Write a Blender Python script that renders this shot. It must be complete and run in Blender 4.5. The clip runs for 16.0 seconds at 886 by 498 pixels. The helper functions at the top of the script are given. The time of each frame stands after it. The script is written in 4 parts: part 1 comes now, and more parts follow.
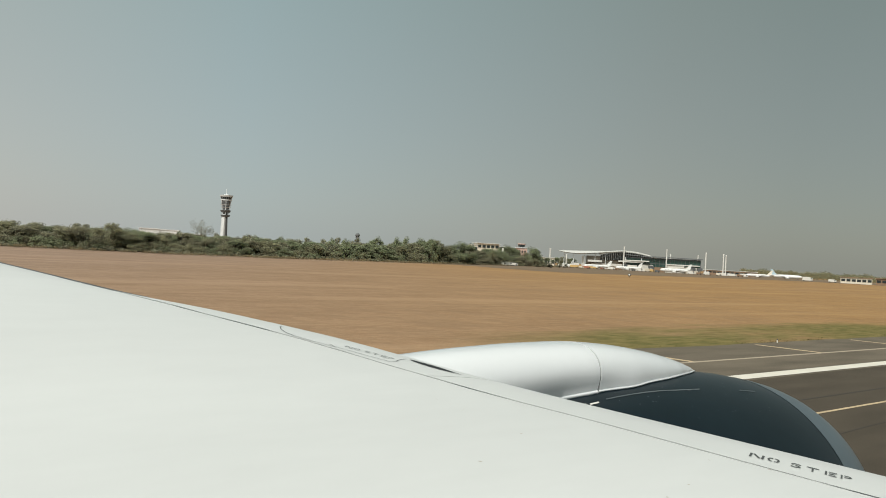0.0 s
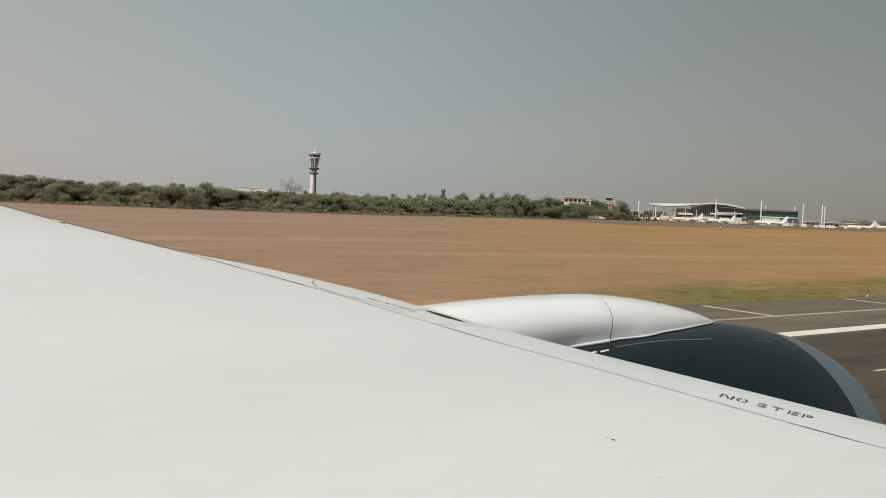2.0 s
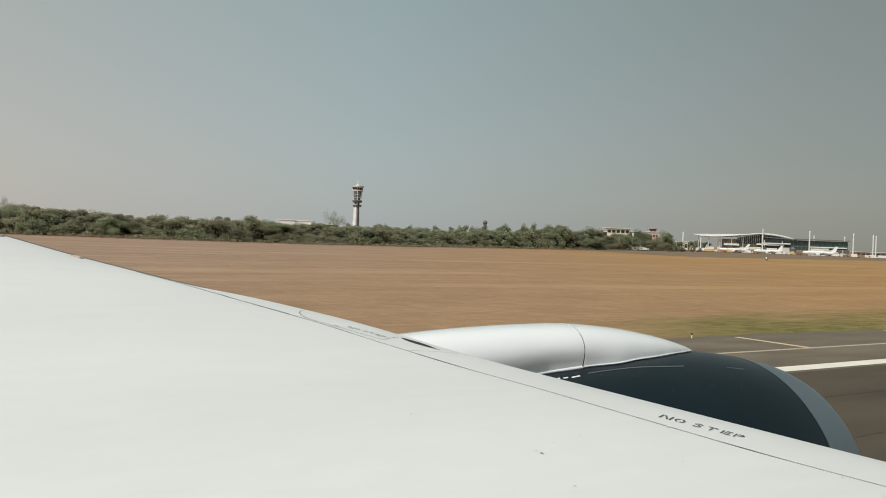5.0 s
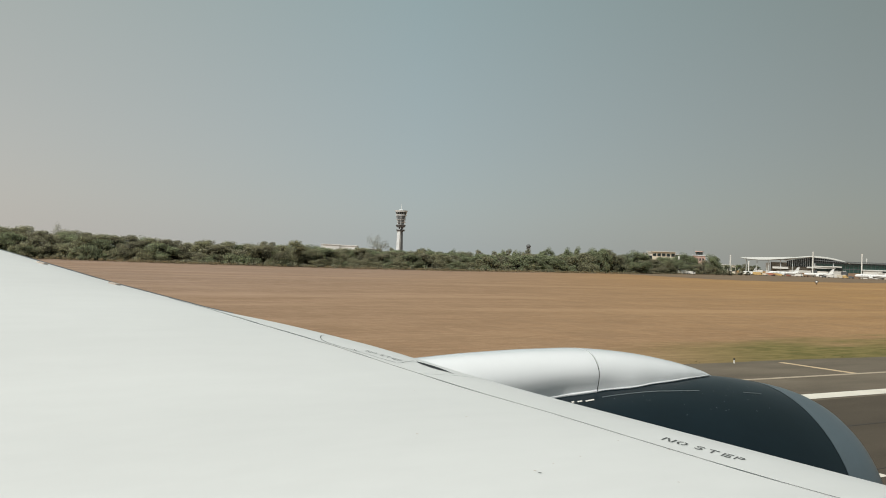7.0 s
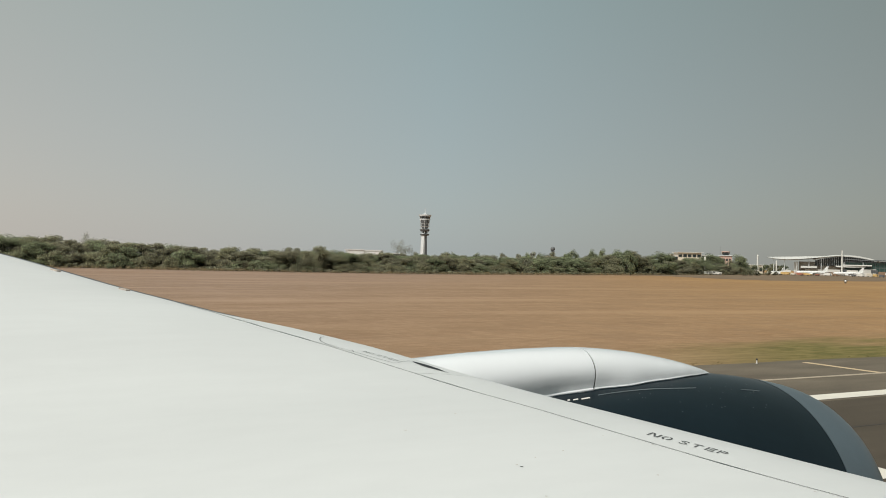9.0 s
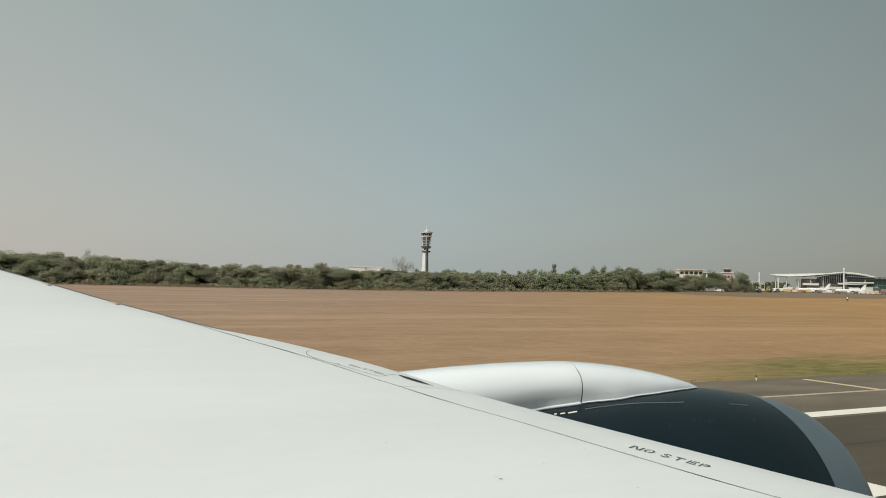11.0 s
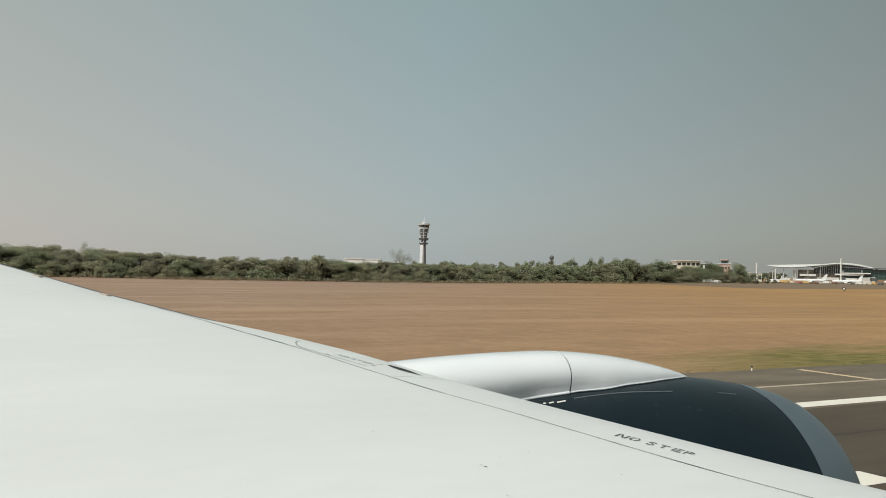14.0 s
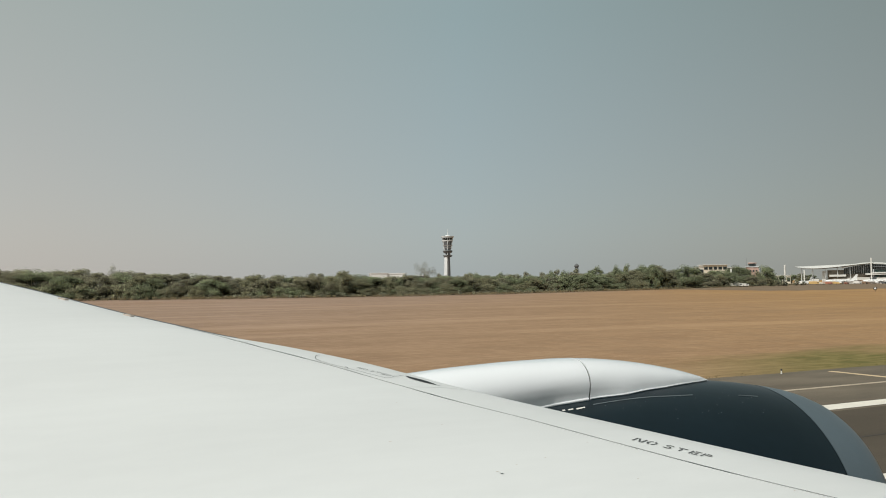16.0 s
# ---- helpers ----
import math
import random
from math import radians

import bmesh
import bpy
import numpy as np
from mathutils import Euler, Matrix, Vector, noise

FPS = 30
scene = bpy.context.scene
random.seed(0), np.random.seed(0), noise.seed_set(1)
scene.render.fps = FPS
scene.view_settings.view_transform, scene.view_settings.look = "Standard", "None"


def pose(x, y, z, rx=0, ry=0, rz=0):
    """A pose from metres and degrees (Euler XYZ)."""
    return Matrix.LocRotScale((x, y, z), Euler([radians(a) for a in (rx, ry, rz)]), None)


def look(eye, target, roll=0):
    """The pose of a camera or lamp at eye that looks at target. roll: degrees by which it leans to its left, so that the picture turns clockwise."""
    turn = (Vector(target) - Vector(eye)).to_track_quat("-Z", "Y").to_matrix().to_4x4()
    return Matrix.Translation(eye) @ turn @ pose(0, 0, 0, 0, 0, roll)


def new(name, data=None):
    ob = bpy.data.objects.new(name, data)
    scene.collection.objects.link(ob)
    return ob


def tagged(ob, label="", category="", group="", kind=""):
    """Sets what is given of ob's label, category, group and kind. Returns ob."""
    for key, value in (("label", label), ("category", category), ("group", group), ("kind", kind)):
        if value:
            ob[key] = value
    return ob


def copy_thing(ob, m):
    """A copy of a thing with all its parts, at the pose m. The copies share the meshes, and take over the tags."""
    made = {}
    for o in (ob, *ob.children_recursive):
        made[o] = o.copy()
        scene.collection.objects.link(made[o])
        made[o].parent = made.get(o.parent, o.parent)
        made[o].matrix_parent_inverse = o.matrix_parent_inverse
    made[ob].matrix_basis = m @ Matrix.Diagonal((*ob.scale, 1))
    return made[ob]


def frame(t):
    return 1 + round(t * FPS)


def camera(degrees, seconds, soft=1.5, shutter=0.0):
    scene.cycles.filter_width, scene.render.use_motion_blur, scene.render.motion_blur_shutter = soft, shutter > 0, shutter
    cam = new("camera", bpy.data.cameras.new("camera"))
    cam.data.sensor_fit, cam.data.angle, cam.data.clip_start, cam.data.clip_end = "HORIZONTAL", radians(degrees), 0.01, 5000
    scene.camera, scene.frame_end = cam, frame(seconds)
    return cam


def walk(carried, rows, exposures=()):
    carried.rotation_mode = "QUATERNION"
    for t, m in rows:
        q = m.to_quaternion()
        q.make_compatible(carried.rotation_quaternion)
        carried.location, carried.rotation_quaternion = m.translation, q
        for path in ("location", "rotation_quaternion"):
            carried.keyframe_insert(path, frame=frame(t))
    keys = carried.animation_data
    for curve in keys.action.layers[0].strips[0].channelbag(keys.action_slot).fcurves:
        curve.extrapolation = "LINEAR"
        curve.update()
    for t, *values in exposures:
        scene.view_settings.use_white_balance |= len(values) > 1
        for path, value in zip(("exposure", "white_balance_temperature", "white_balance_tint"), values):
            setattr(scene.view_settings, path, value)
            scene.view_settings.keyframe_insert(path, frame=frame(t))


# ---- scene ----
# camera and its walk
cam = camera(54.6, 16.0, soft=0.95)
PATH = [
    (0.0, -0.230, 1.983, 4.834, -41.37, 0.44, -3.22),
    (0.5, -0.250, 1.740, 4.851, -40.47, -0.83, -3.11),
    (1.0, -0.236, 1.526, 4.862, -38.63, -2.04, -2.80),
    (1.5, -0.235, 1.277, 4.888, -37.41, -2.58, -2.48),
    (2.0, -0.212, 1.102, 4.915, -35.60, -2.86, -2.57),
    (2.5, -0.204, 0.915, 4.929, -34.81, -2.62, -2.31),
    (3.0, -0.173, 0.805, 4.935, -35.22, -2.70, -2.54),
    (3.5, -0.183, 0.642, 4.968, -34.05, -1.68, -2.57),
    (4.0, -0.148, 0.486, 4.970, -33.58, -1.19, -2.39),
    (6.3, 0.016, 0.084, 4.992, -31.10, 0.80, -2.32),
    (6.5, 0.026, 0.048, 4.996, -30.86, 1.17, -2.30),
    (7.0, 0.005, -0.109, 5.016, -29.84, 0.63, -2.11),
    (7.5, 0.051, -0.200, 5.009, -28.78, -0.26, -1.54),
    (8.0, 0.081, -0.310, 5.016, -28.18, -0.30, -1.30),
    (8.5, 0.173, -0.303, 4.993, -28.31, 0.05, -1.27),
    (9.0, 0.158, -0.410, 5.007, -28.20, 0.84, -1.37),
    (9.2, 0.164, -0.428, 5.005, -28.14, 0.90, -1.37),
    (11.3, 0.286, -0.512, 4.976, -28.18, 2.10, -1.46),
    (11.5, 0.290, -0.515, 4.975, -28.47, 2.10, -1.46),
    (12.0, 0.280, -0.527, 4.984, -28.50, 1.88, -1.15),
    (12.5, 0.282, -0.567, 4.984, -27.81, 1.63, -0.95),
    (13.0, 0.284, -0.580, 4.981, -27.91, 1.09, -1.16),
    (13.5, 0.282, -0.623, 4.982, -28.43, 1.30, -1.16),
    (14.0, 0.337, -0.570, 4.965, -28.25, 1.43, -1.25),
    (14.5, 0.340, -0.605, 4.965, -28.19, 1.12, -1.25),
    (15.0, 0.329, -0.662, 4.974, -28.22, 1.34, -0.76),
    (15.5, 0.343, -0.690, 4.967, -28.24, 1.48, 0.31),
    (16.0, 0.383, -0.688, 4.951, -26.58, 2.24, 0.52),
]
walk(cam, [(t, pose(x, y, z, 90 + pitch, roll, yaw)) for t, x, y, z, yaw, pitch, roll in PATH],
     exposures=[(0.0, 0.06, 6380, 7), (1.0, 0.0, 6450, 10), (2.0, -0.08, 6520, 12), (3.0, -0.06, 6520, 11), (4.0, 0.0, 6460, 10), (6.5, 0.0, 6350, 9), (9.0, 0.0, 6380, 9), (11.5, 0.0, 6340, 7), (16.0, 0.0, 6320, 9)])

# ---- light ----
SUN_AZ, SUN_EL = 202.0, 50.0          # degrees: azimuth counted from +X towards +Y
world = bpy.data.worlds.new("world")
scene.world = world
world.use_nodes = True
wn = world.node_tree.nodes
sky = wn.new("ShaderNodeTexSky")
sky.sky_type = 'NISHITA'
sky.sun_disc = False
sky.sun_elevation = radians(SUN_EL)
sky.sun_rotation = radians(90 - SUN_AZ)
sky.altitude, sky.air_density, sky.dust_density, sky.ozone_density = 0, 1.0, 2.0, 1.0
wn["Background"].inputs["Strength"].default_value = 0.081
# thin dusty haze over the whole sky, paler towards the sun's side
wl = world.node_tree.links
tc, dot = wn.new("ShaderNodeTexCoord"), wn.new("ShaderNodeVectorMath")
dot.operation = 'DOT_PRODUCT'
dot.inputs[1].default_value = (math.cos(radians(150)), math.sin(radians(150)), 0.0)
wl.new(tc.outputs["Generated"], dot.inputs[0])
side = wn.new("ShaderNodeMapRange")
side.inputs[1].default_value, side.inputs[2].default_value = -0.55, 0.75
wl.new(dot.outputs["Value"], side.inputs[0])
ramp, tint = wn.new("ShaderNodeValToRGB"), wn.new("ShaderNodeMix")
stops = ramp.color_ramp.elements
for k, (at, col) in enumerate(((0.0, (3.18, 3.24, 2.80)), (0.1, (3.58, 3.59, 3.14)), (0.45, (4.90, 5.40, 5.32)), (0.79, (6.45, 6.08, 5.52)), (1.0, (7.3, 6.9, 6.25)))):
    stop = stops[0] if k == 0 else stops[-1] if k == 4 else stops.new(at)
    stop.position, stop.color = at, (*[c / 8 for c in col], 1)
wl.new(side.outputs[0], ramp.inputs[0])
tint.data_type, tint.blend_type = 'RGBA', 'MULTIPLY'
tint.inputs[0].default_value, tint.inputs[7].default_value = 1.0, (8, 8, 8, 1)
wl.new(ramp.outputs[0], tint.inputs[6])
haze = wn.new("ShaderNodeMix")
haze.data_type = 'RGBA'
haze.inputs[0].default_value = 0.80
wl.new(sky.outputs[0], haze.inputs[6])
wl.new(tint.outputs[2], haze.inputs[7])
# broad bright glow of the dusty air round the sun
sd = wn.new("ShaderNodeVectorMath")
sd.operation = 'DOT_PRODUCT'
sd.inputs[1].default_value = (math.cos(radians(SUN_AZ)) * math.cos(radians(SUN_EL)), math.sin(radians(SUN_AZ)) * math.cos(radians(SUN_EL)), math.sin(radians(SUN_EL)))
wl.new(tc.outputs["Generated"], sd.inputs[0])
lobe, power, glow = wn.new("ShaderNodeMath"), wn.new("ShaderNodeMath"), wn.new("ShaderNodeMix")
lobe.operation, power.operation = 'MAXIMUM', 'POWER'
lobe.inputs[1].default_value, power.inputs[1].default_value = 0.0, 5.0
wl.new(sd.outputs["Value"], lobe.inputs[0])
wl.new(lobe.outputs[0], power.inputs[0])
glow.data_type, glow.blend_type = 'RGBA', 'ADD'
glow.inputs[7].default_value = (16.0, 15.0, 13.0, 1)
wl.new(power.outputs[0], glow.inputs[0])
# browner dust low over the horizon
low, dust = wn.new("ShaderNodeSeparateXYZ"), wn.new("ShaderNodeMapRange")
wl.new(tc.outputs["Generated"], low.inputs[0])
wl.new(low.outputs["Z"], dust.inputs[0])
dust.inputs[1].default_value, dust.inputs[2].default_value = 0.0, 0.30
warm, dusty = wn.new("ShaderNodeMix"), wn.new("ShaderNodeMix")
warm.data_type = dusty.data_type = 'RGBA'
dusty.blend_type = 'MULTIPLY'
warm.inputs[6].default_value = (1.085, 1.062, 1.06, 1)
warm.inputs[7].default_value = (0.845, 0.95, 0.93, 1)
dusty.inputs[0].default_value = 1.0
wl.new(dust.outputs[0], warm.inputs[0])
wl.new(haze.outputs[2], dusty.inputs[6])
wl.new(warm.outputs[2], dusty.inputs[7])
wl.new(dusty.outputs[2], glow.inputs[6])
wl.new(glow.outputs[2], wn["Background"].inputs["Color"])
sun = new("sun", bpy.data.lights.new("sun", 'SUN'))
sun.data.energy, sun.data.angle, sun.data.color = 2.35, radians(0.6), (1.0, 0.94, 0.86)
a, e = radians(SUN_AZ), radians(SUN_EL)
sun.matrix_world = look((400 * math.cos(a) * math.cos(e), 400 * math.sin(a) * math.cos(e), 400 * math.sin(e)), (0, 0, 0))


# ---- materials ----
def links(m):
    return m.node_tree.nodes, m.node_tree.links


def material(name, col, rough=0.6, metal=0.0, var=0.12, scale=0.6, fine=14.0, bump=0.05, coat=0.0, stretch=(1, 1, 1), per_object=0.0):
    """A surface with colour variation at two scales, fine relief, and, if asked, a tone of its own for each object."""
    m = bpy.data.materials.new(name)
    m.use_nodes = True
    n, l = links(m)
    b = n["Principled BSDF"]
    b.inputs["Roughness"].default_value, b.inputs["Metallic"].default_value = rough, metal
    b.inputs["Coat Weight"].default_value = coat
    b.inputs["Coat Roughness"].default_value = 0.12
    tc, mp = n.new("ShaderNodeTexCoord"), n.new("ShaderNodeMapping")
    mp.inputs["Scale"].default_value = stretch
    l.new(tc.outputs["Object"], mp.inputs["Vector"])
    big, small = n.new("ShaderNodeTexNoise"), n.new("ShaderNodeTexNoise")
    for t, s, d in ((big, scale, 5), (small, fine, 4)):
        t.inputs["Scale"].default_value, t.inputs["Detail"].default_value = s, d
        l.new(mp.outputs[0], t.inputs["Vector"])
    add = n.new("ShaderNodeMath")
    add.operation = 'MULTIPLY_ADD'
    l.new(small.outputs["Fac"], add.inputs[0])
    add.inputs[1].default_value = 0.45
    l.new(big.outputs["Fac"], add.inputs[2])
    rng = n.new("ShaderNodeMapRange")
    rng.inputs[1].default_value, rng.inputs[2].default_value = 0.45, 1.0
    l.new(add.outputs[0], rng.inputs[0])
    mix = n.new("ShaderNodeMix")
    mix.data_type = 'RGBA'
    mix.inputs[6].default_value = (*[c * (1 - var) for c in col], 1)
    mix.inputs[7].default_value = (*[min(1, c * (1 + var)) for c in col], 1)
    l.new(rng.outputs[0], mix.inputs[0])
    last = mix.outputs[2]
    if per_object:
        oi, hsv = n.new("ShaderNodeObjectInfo"), n.new("ShaderNodeHueSaturation")
        mr = n.new("ShaderNodeMapRange")
        mr.inputs[3].default_value, mr.inputs[4].default_value = 1 - per_object, 1 + per_object
        l.new(oi.outputs["Random"], mr.inputs[0])
        l.new(mr.outputs[0], hsv.inputs["Value"])
        l.new(last, hsv.inputs["Color"])
        last = hsv.outputs[0]
    l.new(last, b.inputs["Base Color"])
    if bump:
        bp = n.new("ShaderNodeBump")
        bp.inputs["Strength"].default_value, bp.inputs["Distance"].default_value = bump, 0.02
        l.new(small.outputs["Fac"], bp.inputs["Height"])
        l.new(bp.outputs[0], b.inputs["Normal"])
    return m


def leaf_material(name, col, per_object=0.10):
    m = material(name, col, rough=0.75, var=0.14, scale=0.35, fine=2.5, bump=0, per_object=per_object)
    n, l = links(m)
    b, out = n["Principled BSDF"], n["Material Output"]
    b.inputs["Specular IOR Level"].default_value = 0.12
    tr, mx = n.new("ShaderNodeBsdfTranslucent"), n.new("ShaderNodeMixShader")
    l.new(b.inputs["Base Color"].links[0].from_socket, tr.inputs["Color"])
    mx.inputs[0].default_value = 0.66
    l.new(b.outputs[0], mx.inputs[1])
    l.new(tr.outputs[0], mx.inputs[2])
    # a spray of small leaves lets part of the light through its gaps
    gap, spray = n.new("ShaderNodeBsdfTransparent"), n.new("ShaderNodeMixShader")
    spray.inputs[0].default_value = 0.52
    l.new(mx.outputs[0], spray.inputs[1])
    l.new(gap.outputs[0], spray.inputs[2])
    l.new(spray.outputs[0], out.inputs["Surface"])
    return m


def ground_material():
    """Dry mown grass in long streaks, with a greener strip along the paved shoulder, bare patches, and a window tint
    painted across it.
    """
    m = bpy.data.materials.new("dry_grass")
    m.use_nodes = True
    n, l = links(m)
    b = n["Principled BSDF"]
    b.inputs["Roughness"].default_value = 0.95
    b.inputs["Specular IOR Level"].default_value = 0.1
    tc = n.new("ShaderNodeTexCoord")

    def noisy(scale, stretch, detail=6.0):
        mp, t = n.new("ShaderNodeMapping"), n.new("ShaderNodeTexNoise")
        mp.inputs["Scale"].default_value = stretch
        t.inputs["Scale"].default_value, t.inputs["Detail"].default_value = scale, detail
        t.inputs["Roughness"].default_value = 0.65
        l.new(tc.outputs["Object"], mp.inputs["Vector"])
        l.new(mp.outputs[0], t.inputs["Vector"])
        return t.outputs["Fac"]

    def mapped(v, a0, a1, b0=0.0, b1=1.0, smooth=True):
        r = n.new("ShaderNodeMapRange")
        r.interpolation_type = 'SMOOTHSTEP' if smooth else 'LINEAR'
        for i, x in enumerate((a0, a1, b0, b1)):
            r.inputs[i + 1].default_value = x
        l.new(v, r.inputs[0])
        return r.outputs[0]

    def math2(op, a, b2):
        q = n.new("ShaderNodeMath")
        q.operation = op
        for i, x in enumerate((a, b2)):
            if isinstance(x, float):
                q.inputs[i].default_value = x
            else:
                l.new(x, q.inputs[i])
        return q.outputs[0]

    def mixed(f, c0, c1):
        q = n.new("ShaderNodeMix")
        q.data_type = 'RGBA'
        l.new(f, q.inputs[0])
        for i, x in ((6, c0), (7, c1)):
            if isinstance(x, tuple):
                q.inputs[i].default_value = (*x, 1)
            else:
                l.new(x, q.inputs[i])
        return q.outputs[2]

    streak = noisy(0.09, (0.9, 1.6, 1), 8.0)
    patch = noisy(0.02, (0.6, 1.6, 1))
    fine = noisy(1.3, (0.35, 1, 1), 8.0)
    grain = noisy(9.0, (1, 1, 1), 3.0)
    sep = n.new("ShaderNodeSeparateXYZ")
    l.new(tc.outputs["Object"], sep.inputs[0])
    # greyer left, more orange right: the window pane's tint put into the grass colour
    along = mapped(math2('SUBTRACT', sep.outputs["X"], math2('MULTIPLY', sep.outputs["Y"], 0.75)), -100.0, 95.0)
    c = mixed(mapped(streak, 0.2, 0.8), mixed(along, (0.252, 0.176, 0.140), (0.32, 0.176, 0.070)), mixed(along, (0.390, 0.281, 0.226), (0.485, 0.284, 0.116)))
    c = mixed(mapped(patch, 0.45, 0.75, 0, 0.6), c, (0.30, 0.185, 0.11))
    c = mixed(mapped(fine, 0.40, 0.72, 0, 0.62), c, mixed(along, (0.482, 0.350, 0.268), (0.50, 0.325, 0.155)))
    c = mixed(mapped(noisy(3.2, (0.45, 1, 1), 6.0), 0.33, 0.62, 0.38, 0.0), c, (0.20, 0.13, 0.075))
    c = mixed(mapped(grain, 0.35, 0.7, 0.4, 0.0), c, (0.16, 0.10, 0.05))
    c = mixed(mapped(noisy(0.30, (1.4, 0.45, 1), 6.0), 0.40, 0.66, 0.0, 0.4), c, (0.25, 0.165, 0.10))
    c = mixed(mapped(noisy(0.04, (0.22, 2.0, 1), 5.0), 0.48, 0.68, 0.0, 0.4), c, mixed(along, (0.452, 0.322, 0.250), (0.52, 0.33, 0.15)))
    near = mapped(sep.outputs["Y"], 32.5, 56.0, 1.0, 0.0)
    reach = mapped(math2('SUBTRACT', sep.outputs["X"], math2('MULTIPLY', sep.outputs["Y"], 0.9)), -5.0, 15.0)
    green = mapped(math2('ADD', math2('MULTIPLY', near, 0.64), math2('MULTIPLY', noisy(0.11, (0.35, 1.0, 1)), 0.95)), 0.84, 1.08, 0.0, 0.95)
    c = mixed(math2('MULTIPLY', green, reach), c, mixed(mapped(fine, 0.3, 0.7), (0.095, 0.095, 0.03), (0.22, 0.18, 0.07)))
    l.new(c, b.inputs["Base Color"])
    bp = n.new("ShaderNodeBump")
    bp.inputs["Strength"].default_value, bp.inputs["Distance"].default_value = 0.8, 0.15
    l.new(fine, bp.inputs["Height"])
    l.new(bp.outputs[0], b.inputs["Normal"])
    return m


M = {}
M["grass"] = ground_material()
M["asphalt"] = material("runway_asphalt", (0.077, 0.063, 0.047), rough=0.9, var=0.28, scale=0.35, fine=40, bump=0.3, stretch=(0.4, 1.4, 1))
M["shoulder"] = material("shoulder_asphalt", (0.141, 0.118, 0.089), rough=0.92, var=0.3, scale=0.4, fine=30, bump=0.3, stretch=(0.4, 1.2, 1))
for k in ("asphalt", "shoulder"):
    M[k].node_tree.nodes["Principled BSDF"].inputs["Specular IOR Level"].default_value = 0.2
M["joint"] = material("joint_sealant", (0.035, 0.03, 0.026), rough=0.85)
M["white_line"] = material("white_runway_paint", (0.72, 0.68, 0.60), rough=0.7, var=0.08, scale=0.8, fine=9)
M["old_line"] = material("faded_cream_paint", (0.40, 0.33, 0.25), rough=0.8, var=0.2, scale=1.2, fine=9)
M["yellow_line"] = material("faded_yellow_paint", (0.54, 0.415, 0.26), rough=0.8, var=0.15, scale=1.2, fine=9)
M["apron"] = material("apron_concrete", (0.195, 0.145, 0.100), rough=0.9, var=0.15, scale=0.03, fine=1.0)
M["apron"].node_tree.nodes["Principled BSDF"].inputs["Specular IOR Level"].default_value = 0.05
M["track"] = material("dirt_track", (0.16, 0.11, 0.075), rough=1.0, var=0.3, scale=0.05, fine=1.0)
M["wing_white"] = material("white_wing_paint", (0.612, 0.624, 0.624), rough=0.5, var=0.05, scale=0.5, fine=6, bump=0.01, coat=0.0, stretch=(0.3, 1, 1))
M["wing_white"].node_tree.nodes["Principled BSDF"].inputs["Specular IOR Level"].default_value = 0.35
M["cowl_white"] = material("glossy_white_paint", (0.77, 0.79, 0.815), rough=0.25, var=0.02, scale=1, fine=10, bump=0.0, coat=0.6)
M["navy"] = material("navy_paint", (0.0065, 0.014, 0.0195), rough=0.3, var=0.15, scale=1, fine=12, bump=0.0)
M["navy"].node_tree.nodes["Principled BSDF"].inputs["Specular IOR Level"].default_value = 0.2
M["lip"] = material("bare_grey_lip", (0.126, 0.163, 0.190), rough=0.38, metal=0.35, var=0.05, scale=2, fine=20, bump=0.0)
M["dark"] = material("dark_gap", (0.02, 0.022, 0.025), rough=0.7)
M["rubber"] = material("black_rubber", (0.02, 0.02, 0.02), rough=0.8)
M["mark"] = material("black_marking", (0.085, 0.09, 0.092), rough=0.6)
M["faint_mark"] = material("worn_marking", (0.22, 0.23, 0.23), rough=0.6)
M["rivet"] = material("pale_rivet", (0.24, 0.27, 0.28), rough=0.5)
M["pale_mark"] = material("pale_marking", (0.26, 0.30, 0.32), rough=0.5)
M["edge"] = material("blue_grey_outline", (0.055, 0.065, 0.08), rough=0.6)
M["lug"] = material("tan_metal", (0.42, 0.36, 0.31), rough=0.5)
M["metal"] = material("grey_metal", (0.35, 0.36, 0.37), rough=0.4, metal=0.8)
M["concrete"] = material("pale_concrete", (0.66, 0.68, 0.69), rough=0.85, var=0.12, scale=0.15, fine=1.5)
M["tower_grey"] = material("grey_tower_panel", (0.115, 0.12, 0.125), rough=0.7, var=0.12, scale=0.2, fine=2)
M["glass"] = material("dark_window_glass", (0.02, 0.028, 0.03), rough=0.08, var=0.1, scale=0.3, fine=2, bump=0)
M["green_glass"] = material("green_tinted_glass", (0.03, 0.07, 0.06), rough=0.15, var=0.2, scale=0.1, fine=1, bump=0)
M["white_wall"] = material("white_wall_paint", (0.72, 0.70, 0.66), rough=0.8, var=0.06, scale=0.2, fine=2)
M["cream_wall"] = material("cream_wall_paint", (0.68, 0.62, 0.52), rough=0.85, var=0.08, scale=0.2, fine=2)
M["pink_wall"] = material("red_brick_wall", (0.56, 0.38, 0.32), rough=0.9, var=0.12, scale=0.3, fine=3)
M["brown_wall"] = material("brown_wall", (0.26, 0.17, 0.11), rough=0.9, var=0.12, scale=0.3, fine=3)
M["hall_wall"] = material("buff_panel", (0.34, 0.30, 0.25), rough=0.8, var=0.2, scale=0.15, fine=1.5)
M["roof_white"] = material("pale_metal_roof", (0.66, 0.65, 0.62), rough=0.5, var=0.06, scale=0.1, fine=1)
M["plane_white"] = material("white_aircraft_paint", (0.80, 0.80, 0.79), rough=0.35, var=0.03, coat=0.4, bump=0)
M["tail_blue"] = material("pale_blue_tail_paint", (0.42, 0.54, 0.60), rough=0.4, bump=0)
